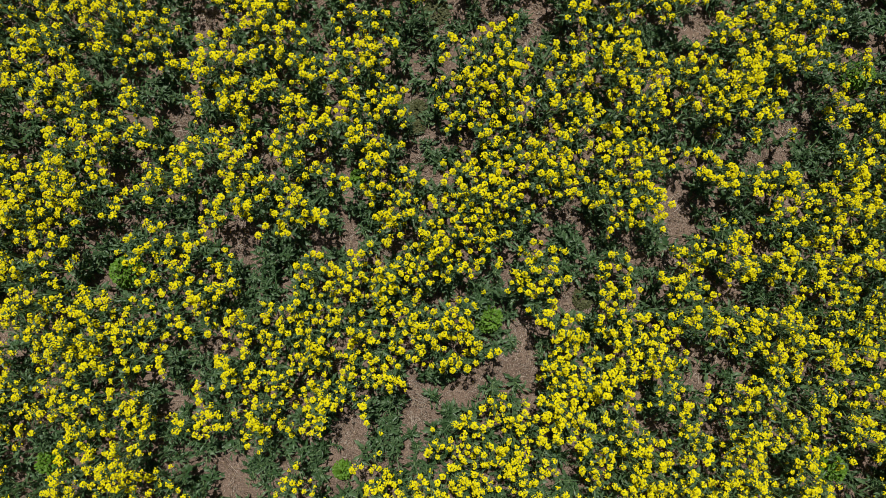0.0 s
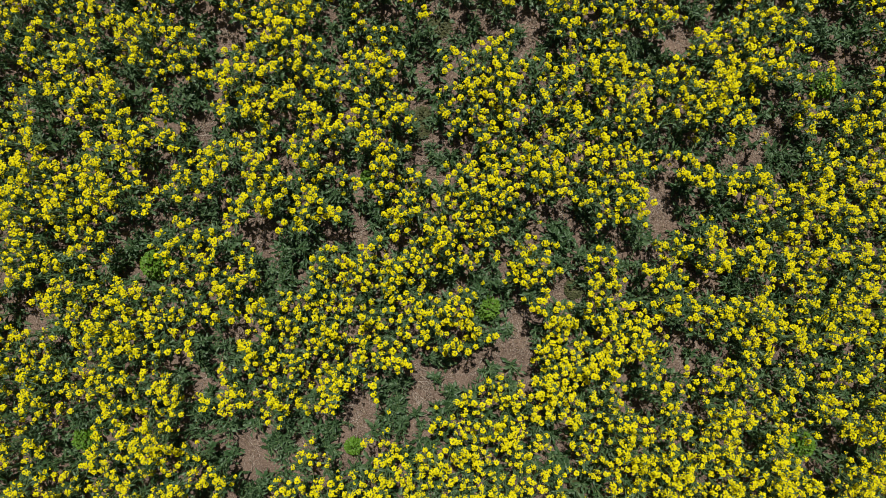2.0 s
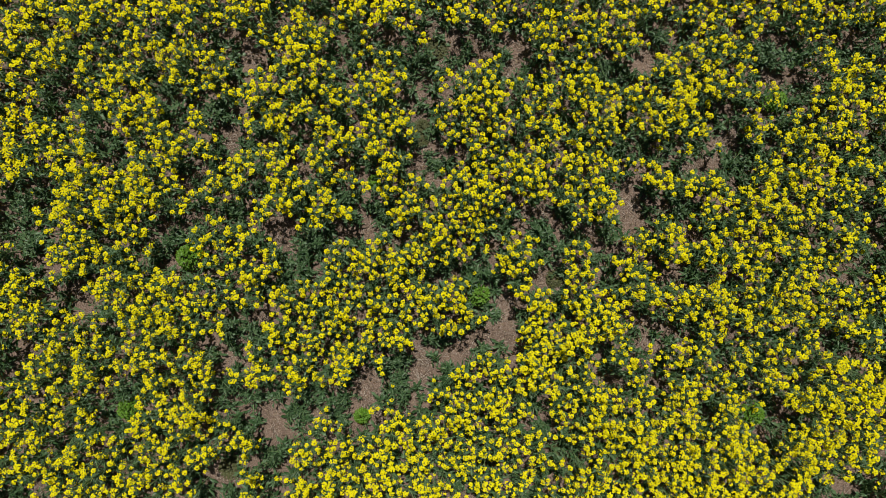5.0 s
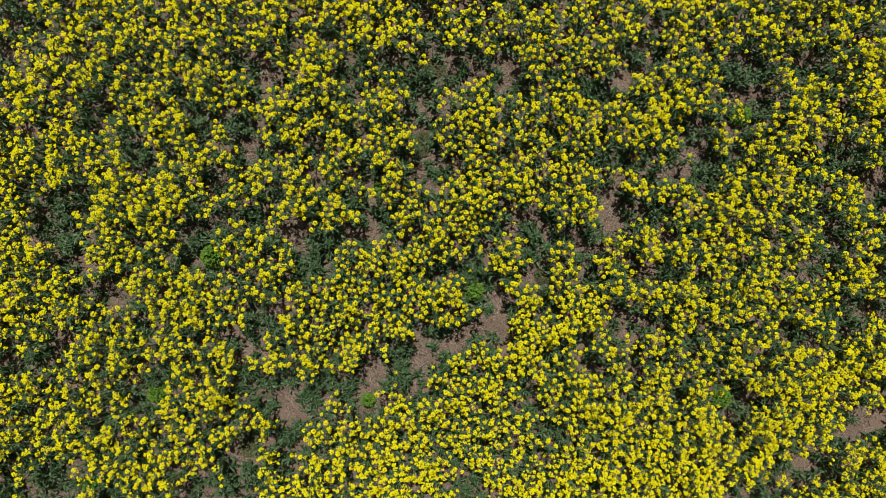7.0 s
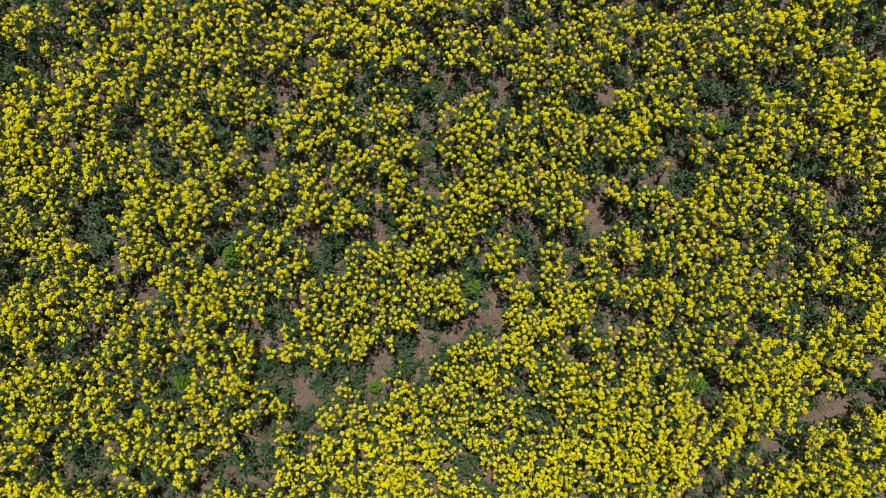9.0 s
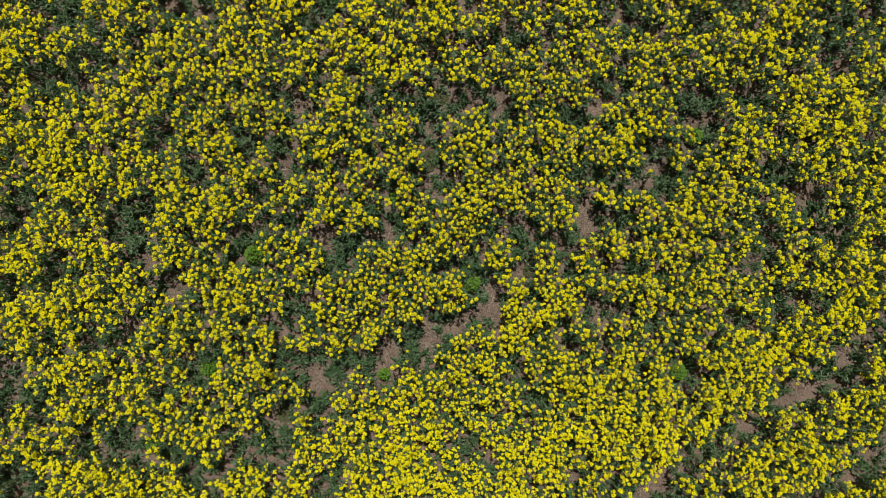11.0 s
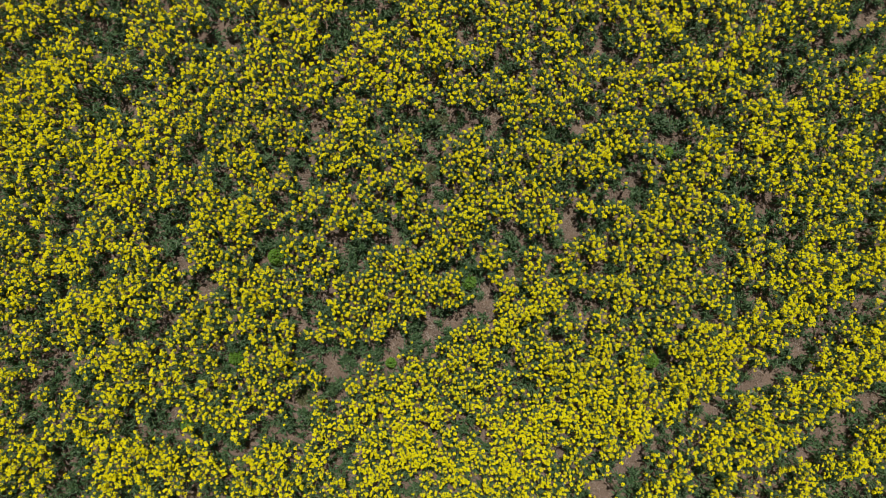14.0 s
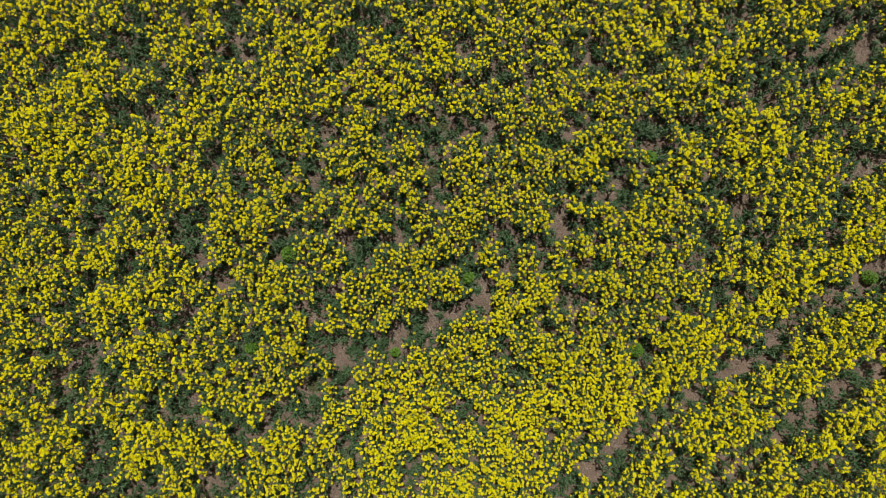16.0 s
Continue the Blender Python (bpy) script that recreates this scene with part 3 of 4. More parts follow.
SOIL_SPOT_f = [
    (0.091, 6.11, 3, 6.19, 3.08, 5.99, 2.75), (0.032, 6.15, 3.53), (0.027, 4.51, 2.22, 4.47, 2.3), (0.024, 5.33, 2.38),
    (0.027, 2.96, 1.52, 3.24, 1.48, 3.41, 1.52), (0.053, 6.23, 1.28, 6.13, 1.38), (0.032, -3.76, 0.21, -3.8, 0.13),
    (0.027, -3.51, -0.2, -3.47, -0.07), (0.032, -3.27, -0.4, -3.19, -0.32, -3.15, -0.48), (0.027, -5.03, 0.25), (0.022, -4.46, -0.32),
    (0.027, -5.93, -1.02, -5.85, -0.97), (0.032, -3.8, -0.97, -3.68, -0.93, -3.88, -1.06),
    (0.03, -5.48, -1.43, -5.36, -1.55, -5.23, -1.38, -5.07, -1.38), (0.027, -5.44, -1.79, -5.4, -1.71), (0.027, -5.32, -2.2, -5.4, -2.08),
    (0.022, -6.3, -1.92), (0.022, -4.01, -2.37)]
SOIL_SPOT_g = [
    (0.024, -3.64, -2.12, -3.6, -2.24), (0.024, -5.73, -3.43), (0.022, -5.03, -3.06), (0.03, -4.33, -3.35, -4.25, -3.31),
    (0.053, -3.35, -3.31, -3.39, -3.19, -3.35, -3.43), (0.03, -2.53, -2.53, -2.61, -2.61, -2.49, -2.41), (0.022, -2.53, -2.08), (0.027, -2.12, -2.12),
    (0.053, -1.88, -2, -1.84, -1.88, -1.96, -2.04), (0.024, -1.79, -2.41, -1.84, -2.53), (0.032, -1.22, -3.1, -1.26, -3.02),
    (0.022, -1.59, -3.51, -1.51, -3.43), (0.022, -0.89, -3.39), (0.022, -0.36, -3.06), (0.016, 0.58, -2.04), (0.019, 0.46, -3.02),
    (0.022, 1.52, -2.61, 1.56, -2.7), (0.027, 1.52, -3.47), (0.063, 2.06, -3.19, 2.28, -3.09), (0.05, 2.34, -2.94, 2.51, -2.86, 2.74, -2.7)]
SOIL_SPOT_h = [
    (0.036, 2.83, -2.61, 3.16, -2.43, 3.41, -2.19), (0.041, 3.59, -2.04, 3.69, -1.97), (0.045, 4, -1.81, 4.23, -1.7),
    (0.041, 4.29, -1.67, 4.54, -1.47), (0.05, 4.6, -1.43, 4.78, -1.25), (0.036, 4.82, -1.26, 5.05, -1.1, 5.21, -0.93),
    (0.036, 5.25, -0.89, 5.42, -0.77, 5.55, -0.71), (0.041, 5.62, -0.69, 5.87, -0.52), (0.036, 5.87, -0.52, 6.1, -0.39),
    (0.05, 6.11, -0.36, 6.28, -0.24, 6.52, -0.11), (0.041, 4.68, -2.8, 4.92, -2.55), (0.036, 4.92, -2.55, 5.17, -2.37),
    (0.041, 5.14, -2.38, 5.42, -2.22), (0.036, 5.42, -2.22, 5.66, -2.04), (0.036, 5.62, -2.04, 5.74, -1.94), (0.036, 5.78, -1.92, 6.03, -1.75)]
SOIL_SPOT_i = [
    (0.045, 6.03, -1.75, 6.28, -1.61), (0.036, 6.28, -1.59, 6.52, -1.4), (0.036, 3.92, -3.23, 4.06, -3.09),
    (0.036, 4.1, -3.06, 4.39, -2.94, 4.6, -2.82), (0.03, 3.61, -3.43, 3.53, -3.35), (0.03, 5.7, -3.06, 5.78, -3.1, 5.66, -3.15), (0.019, 6.19, -2.7),
    (0.016, 5.13, -3.43), (0.024, 3.65, -0.16, 3.61, -0.28, 3.69, -0.03), (0.016, 3.86, -0.2), (0.024, 4.06, 0.7, 4.39, 0.75, 4.47, 0.7),
    (0.016, 5.13, -0.05), (0.022, 5.95, 1.16, 6.03, 1.07, 6.15, 1.16)]
SOIL_SPOT = SOIL_SPOT_a + SOIL_SPOT_b + SOIL_SPOT_c + SOIL_SPOT_d + SOIL_SPOT_e + SOIL_SPOT_f + SOIL_SPOT_g + SOIL_SPOT_h + SOIL_SPOT_i
# weed cushions and low weed mats: x, y, radius
CUSHIONS = [(0.35, -0.41, 0.092), (2.98, 1.32, 0.096), (-2.21, -0.07, 0.112), (-2.76, -1.42, 0.096), (2.78, -1.46, 0.096), (-0.69, -1.49, 0.06), (-0.58, 0.61, 0.048), (-3.43, -2.32, 0.073), (6.14, -0.41, 0.097), (5.64, 2.56, 0.065)]
MATS = [(-0.16, 1.09, 0.069), (-0.02, 1.8, 0.09), (1.04, -0.27, 0.069), (-0.16, 0.97, 0.049), (-1.87, -1.97, 0.106), (3.65, 3.15, 0.065), (1.07, -1.81, 0.057)]
# leafy plants that stand on their own: x, y, size
ROSETTES = [(-0.04, 0.74, 0.7), (-0.39, -1.01, 1.0), (-0.35, -1.11, 1.1), (-0.41, -1.21, 1.0), (-0.29, -1.19, 0.8), (-0.45, -1.09, 0.8), (0.34, -0.63, 0.5), (0.51, -0.57, 0.75), (0.49, -0.64, 0.6), (0.41, -0.88, 0.8), (0.31, -0.92, 0.8), (0.09, -1.05, 0.8), (0.05, -1.17, 0.8), (-1.35, -1.48, 1.0), (-1.25, -1.45, 1.0), (-1.19, -1.52, 0.9), (-0.31, -1.35, 0.7), (-0.17, -1.32, 0.7), (-0.87, -1.41, 0.9), (-0.93, -1.49, 0.9), (1.53, 0.09, 0.8), (1.45, 0.15, 0.8), (1.79, 0.18, 0.7), (-1.15, 0.09, 0.8), (-1.21, -0.01, 0.8), (2.21, 0.36, 0.8), (2.65, 0.77, 1.0), (2.59, 0.83, 0.9)]


# ---- distance fields of the plan, on a 2 cm grid ----
CELL, X0, Y0 = 0.02, -7.6, -4.6
NX, NY = 760, 460


def field(strokes):
    """How far each cell lies outside the strokes, in metres; negative inside."""
    d = np.full((NY, NX), 0.6)
    for half, *pts in strokes:
        ps = list(zip(pts[::2], pts[1::2]))
        for (ax, ay), (bx, by) in zip(ps, ps[1:] or ps):
            i0, i1 = [int((v - X0) / CELL) for v in (min(ax, bx) - half - 0.6, max(ax, bx) + half + 0.6)]
            j0, j1 = [int((v - Y0) / CELL) for v in (min(ay, by) - half - 0.6, max(ay, by) + half + 0.6)]
            i0, j0 = max(i0, 0), max(j0, 0)
            part = d[j0:j1, i0:i1]
            if part.size == 0:
                continue
            gx = X0 + CELL * (i0 + np.arange(part.shape[1]))[None, :]
            gy = Y0 + CELL * (j0 + np.arange(part.shape[0]))[:, None]
            vx, vy = bx - ax, by - ay
            s = np.clip(((gx - ax) * vx + (gy - ay) * vy) / max(vx * vx + vy * vy, 1e-9), 0, 1)
            np.minimum(part, np.hypot(gx - ax - s * vx, gy - ay - s * vy) - half, out=part)
    return d


def at(d, x, y, rough=0.022):
    """A field's value at a place, with an uneven edge."""
    p = Vector((x, y, 0))
    i, j = int((x - X0) / CELL + 0.5), int((y - Y0) / CELL + 0.5)
    v = d[min(max(j, 0), NY - 1), min(max(i, 0), NX - 1)]
    return v + rough * noise.noise(p * 9.0) + 0.6 * rough * noise.noise(p * 23.0)


WEED_SPOTS = [(1.1 * r, x, y) for x, y, r in CUSHIONS]
BARE_FIELD = field(SOIL_SPOT + WEED_SPOTS)
GAP_FIELD = field(OPEN + RUT + LEAFY + HOLLOW + [(1.3 * r, x, y - 0.2 * r, x, y + 1.5 * r) for x, y, r in CUSHIONS])
OPEN_FIELD = field(OPEN + RUT + WEED_SPOTS)
HOLLOW_FIELD = field(HOLLOW)
LUSH_FIELD = field(LUSH)


# ---- shapes ----
class Shape:
    """Triangles with a material number each."""

    def __init__(self):
        self.v, self.t, self.m = [], [], []

    def add(self, verts, tris, mat):
        n = len(self.v)
        self.v += [tuple(p) for p in verts]
        self.t += [(a + n, b + n, c + n) for a, b, c in tris]
        self.m += [mat] * len(tris)

    def tube(self, path, r0, r1, mat, sides=4):
        rings = []
        for i, p in enumerate(path):
            d = (path[min(i + 1, len(path) - 1)] - path[max(i - 1, 0)]).normalized()
            u = d.orthogonal().normalized()
            w = d.cross(u)
            r = r0 + (r1 - r0) * i / (len(path) - 1)
            rings += [p + r * (math.cos(k * math.tau / sides) * u + math.sin(k * math.tau / sides) * w) for k in range(sides)]
        tris = []
        for i in range(len(path) - 1):
            for k in range(sides):
                a, b = i * sides + k, i * sides + (k + 1) % sides
                tris += [(a, b, b + sides), (a, b + sides, a + sides)]
        self.add(rings, tris, mat)

    def leaf(self, m, length, width, droop, rng, mat, steps=6, lobes=0.3):
        """A lobed blade with a folded midrib, along local x, that arches over."""
        verts, tris = [], []
        for i in range(steps + 1):
            s = i / steps
            w = width * 0.5 * (math.sin(math.pi * min(1, 0.1 + s * 0.9)) ** 0.6)
            w *= (1 + lobes if i % 2 else 1 - lobes) * rng.uniform(0.85, 1.15)
            if i == steps:
                w = width * 0.03
            x, z = length * (s - 0.18 * droop * s * s), length * (0.30 * s - droop * s * s)
            twist = rng.uniform(-0.15, 0.15) * width
            verts += [m @ Vector((x + 0.35 * w, w, z + 0.30 * w + twist)), m @ Vector((x, 0, z)), m @ Vector((x + 0.35 * w, -w, z + 0.30 * w - twist))]
        for i in range(steps):
            a = 3 * i
            tris += [(a, a + 3, a + 4), (a, a + 4, a + 1), (a + 1, a + 4, a + 5), (a + 1, a + 5, a + 2)]
        self.add(verts, tris, mat)

    def midrib(self, length, width, droop, mat):
        """The raised pale main vein of such a leaf, with its side veins."""
        verts, tris, steps = [], [], 6
        for i in range(steps + 1):
            s = 0.96 * i / steps
            x, z = length * (s - 0.18 * droop * s * s), length * (0.30 * s - droop * s * s)
            r = length * 0.024 * (1 - 0.85 * s)
            verts += [Vector((x, r, z + 0.3 * r)), Vector((x, 0, z + 1.1 * r)), Vector((x, -r, z + 0.3 * r))]
            if 0 < i < steps - 1:
                for side in (1, -1):
                    w, n = 0.30 * width * (1 - 0.5 * s), length * 0.008
                    self.add([Vector((x, 0, z + 0.9 * r)), Vector((x + 2 * n, 0, z + 0.9 * r)), Vector((x + 0.8 * w, side * w, z + 0.30 * w + 0.02 * length))], [(0, 1, 2) if side > 0 else (0, 2, 1)], mat)
        for i in range(steps):
            a = 3 * i
            tris += [(a, a + 3, a + 4), (a, a + 4, a + 1), (a + 1, a + 4, a + 5), (a + 1, a + 5, a + 2)]
        self.add(verts, tris, mat)

    def blade(self, m, length, width, droop, rng, mat):
        """The same leaf in four triangles."""
        w, z = 0.5 * width, length * (0.30 - droop)
        x = rng.uniform(0.3, 0.6) * length
        verts = [m @ Vector((0, 0, 0)), m @ Vector((x, w, 0.35 * w + 0.08 * length)), m @ Vector((0.5 * length, 0, length * (0.15 - 0.25 * droop))),
                 m @ Vector((x + 0.1 * length, -w, 0.35 * w + 0.04 * length)), m @ Vector((length * (1 - 0.18 * droop), 0, z))]
        self.add(verts, [(0, 2, 1), (0, 3, 2), (1, 2, 4), (2, 3, 4)], mat)

    def sliver(self, length, width, droop, mat):
        """The same leaf in two triangles, folded along its midrib."""
        x, w = 0.45 * length, 0.5 * width
        z = length * (0.12 - 0.2 * droop)
        verts = [Vector((0, 0, 0)), Vector((x, w, z + 0.35 * w)), Vector((x, -w, z + 0.35 * w)), Vector((length * (1 - 0.18 * droop), 0, length * (0.30 - droop)))]
        self.add(verts, [(0, 3, 1), (0, 2, 3)], mat)

    def flower(self, at, out, size, rng):
        """Four spoon-shaped petals in a cross."""
        u = out.orthogonal().normalized()
        w = out.cross(u)
        turn = rng.uniform(0, math.tau)
        for k in range(4):
            a = turn + k * math.pi / 2 + rng.uniform(-0.15, 0.15)
            d = math.cos(a) * u + math.sin(a) * w
            e = out.cross(d)
            r, lift = size * rng.uniform(0.42, 0.55), size * rng.uniform(0.02, 0.2)
            side = 0.46 * size
            self.add([at, at + r * d + side * e + lift * out, at + r * d - side * e + lift * out], [(0, 2, 1)], 0)

    def bud(self, at, out, r, mat, fine):
        u = out.orthogonal().normalized()
        w = out.cross(u)
        ring = [at + r * u, at + r * w, at - r * u, at - r * w]
        if not fine:
            self.add([*ring, at + 2.0 * r * out], [(0, 1, 4), (1, 2, 4), (2, 3, 4), (3, 0, 4)], mat)
            return
        self.add([*ring, at + 2.0 * r * out, at - r * out], [(0, 1, 4), (1, 2, 4), (2, 3, 4), (3, 0, 4), (1, 0, 5), (2, 1, 5), (3, 2, 5), (0, 3, 5)], mat)

    def head(self, at, radius, flowers, rng, level):
        """A raceme from tip to base: a tuft of buds ringed by open flowers."""
        core = max(2, int(0.58 * flowers))
        for k in range(flowers):
            a = k * 2.39996 + rng.uniform(-0.3, 0.3)
            if k < core:
                s = 0.26 + 0.60 * math.sqrt((k + 0.2) / core)
            else:
                s = rng.uniform(0.7, 1.1)
            tilt = s * rng.uniform(0.2, 0.75)
            out = Vector((math.cos(a) * math.sin(tilt), math.sin(a) * math.sin(tilt), math.cos(tilt)))
            p = at + Vector((math.cos(a) * radius * s, math.sin(a) * radius * s, radius * ((0.5 - 0.8 * s) if k < core else rng.uniform(-2.4, -0.2)) + rng.uniform(-0.2, 0.2) * radius))
            self.flower(p, out, (0.0126 if k < core else 0.0088) * (1.38, 1.04, 0.95)[level] * rng.uniform(0.8, 1.2), rng)
        if level:
            self.tube([at + Vector((0, 0, z * radius)) for z in (-2.0, 0.45)], 0.0016, 0.0012, 3, 3)
        for k in range((1, 4, 6)[level]):
            a = k * 2.39996
            s = 0.22 * radius * math.sqrt(k)
            self.bud(at + Vector((math.cos(a) * s, math.sin(a) * s, 0.42 * radius)), Vector((0.3 * math.cos(a), 0.3 * math.sin(a), 1)).normalized(), (0.0042, 0.0032, 0.0028)[level], 1, level == 2)

    def mesh(self, name, mats):
        return tri_mesh(name, np.array(self.v, np.float32), np.array(self.t, np.int32), np.array(self.m, np.int32), mats)


def tri_mesh(name, v, t, m, mats):
    me = bpy.data.meshes.new(name)
    me.vertices.add(len(v))
    me.vertices.foreach_set("co", v.astype(np.float32).ravel())
    me.loops.add(3 * len(t))
    me.loops.foreach_set("vertex_index", t.astype(np.int32).ravel())
    me.polygons.add(len(t))
    me.polygons.foreach_set("loop_start", np.arange(0, 3 * len(t), 3, dtype=np.int32))
    me.polygons.foreach_set("material_index", m.astype(np.int32))
    me.update(calc_edges=True)
    for mat in mats:
        me.materials.append(mat)
    return me


PLANT_MATS = [PETAL, BUD, LEAF, STEM, VEIN]


# ---- ground: one sheet, cloddy near, flat far ----
def ground_height(x, y):
    p = Vector((x, y, 0))
    return 0.022 * noise.noise(p * 3.1) + 0.012 * noise.noise(p * 9.0) + 0.006 * noise.noise(p * 27.0)


def build_ground():
    near = np.arange(-7.2, 7.201, 0.075)
    far = 7.2 * 1.45 ** np.arange(1, 15)
    xs = np.concatenate([-far[::-1], near, far])
    ys = np.concatenate([-far[::-1], np.arange(-4.2, 4.201, 0.075), far])
    ys[:len(far)] += 3.0
    ys[-len(far):] -= 3.0
    v = [(x, y, ground_height(x, y) if abs(x) < 7.3 and abs(y) < 4.3 else -0.01) for y in ys for x in xs]
    n = len(xs)
    i = (np.arange(len(ys) - 1)[:, None] * n + np.arange(n - 1)[None, :]).ravel()
    t = np.concatenate([np.stack([i, i + 1, i + n + 1], 1), np.stack([i, i + n + 1, i + n], 1)])
    me = tri_mesh("ground", np.array(v), t, np.zeros(len(t)), [SOIL])
    me.polygons.foreach_set("use_smooth", np.ones(len(t), bool))
    tagged(new("ground", me), "bare brown cloddy field soil under the crop", "soil", kind="structure")


build_ground()


# ---- the rapeseed plants ----
HEAD_SIZES = [(0.0235, 27), (0.0212, 23), (0.0190, 19), (0.0222, 22), (0.0130, 8), (0.010, 3), (0.0200, 18), (0.0165, 14)]


def shape_arrays(shape):
    return np.array(shape.v, np.float32), np.array(shape.t, np.int32), np.array(shape.m, np.int32)


def head_shapes(level):
    """level 2: near, 1: inner stand, 0: outer stand."""
    made = []
    for i, (radius, flowers) in enumerate(HEAD_SIZES):
        s = Shape()
        s.head(Vector((0, 0, 0)), radius, int((0.5, 0.9, 1.15)[level] * flowers + 0.5), random.Random(70 + i), level)
        made.append(s)
    return made


def small_leaf_shapes(level):
    made = []
    for i in range(6):
        s, rng = Shape(), random.Random(120 + i)
        if level == 2:
            s.leaf(Matrix(), 1.0, 0.15 + 0.025 * i, 0.15 + 0.12 * i, rng, 2, 4, 0.4)
        elif level == 1:
            s.blade(Matrix(), 1.0, 0.19 + 0.03 * i, 0.15 + 0.12 * i, rng, 2)
        else:
            s.sliver(1.0, 0.24 + 0.03 * i, 0.15 + 0.12 * i, 2)
        made.append(s)
    return made


def leaf_shapes(level):
    made = []
    for i in range(4):
        s = Shape()
        if level:
            s.leaf(Matrix(), 1.0, 0.21 + 0.03 * i, 0.35 + 0.08 * i, random.Random(90 + i), 2, 5 if level == 1 else 9, 0.36)
        else:
            s.blade(Matrix(), 1.0, 0.26 + 0.03 * i, 0.35 + 0.08 * i, random.Random(90 + i), 2)
        made.append(s)
    return made


def midrib_shapes():
    made = []
    for i in range(4):
        s = Shape()
        s.midrib(1.0, 0.21 + 0.03 * i, 0.35 + 0.08 * i, 4)
        made.append(s)
    return made


# habit: label, height, branches, spread, small leaves a branch, large leaves
HABITS = {
    "lush": ("bushy rapeseed plant crowded with bright yellow flower heads", 0.58, 12, 0.135, 4, 6),
    "full": ("rapeseed plant in full bloom with yellow flower heads and blue-green leaves", 0.54, 7, 0.135, 6, 6),
    "leafy": ("low leafy rapeseed plant without open flowers, blue-green lobed leaves", 0.25, 6, 0.12, 15, 6),
    "low": ("short leafy rapeseed seedling in the shade of the crop", 0.15, 3, 0.10, 5, 6),
}


TAKEN = collections.defaultdict(list)


def room(x, y, apart):
    """Whether no flower head stands nearer than that."""
    i, j = math.floor(x / 0.06), math.floor(y / 0.06)
    return all(math.hypot(x - a, y - b) > apart for u in (-1, 0, 1) for v in (-1, 0, 1) for a, b in TAKEN[i + u, j + v])


def take(x, y):
    TAKEN[math.floor(x / 0.06), math.floor(y / 0.06)].append((x, y))


def crowding(x, y):
    """Spacing of the heads: clumps drawn out along the drilling direction, with thin spots between; wider towards +y,
    fitted to darken the top of the camera's view.
    """
    u, w = 0.82 * x + 0.57 * y, 0.82 * y - 0.57 * x
    return 1 + 0.035 * y + 0.16 * noise.noise(Vector((x, y, 5.0)) * 2.2) + 0.75 * max(-0.15, noise.noise(Vector((2.4 * u, 5.6 * w, 9.0))))


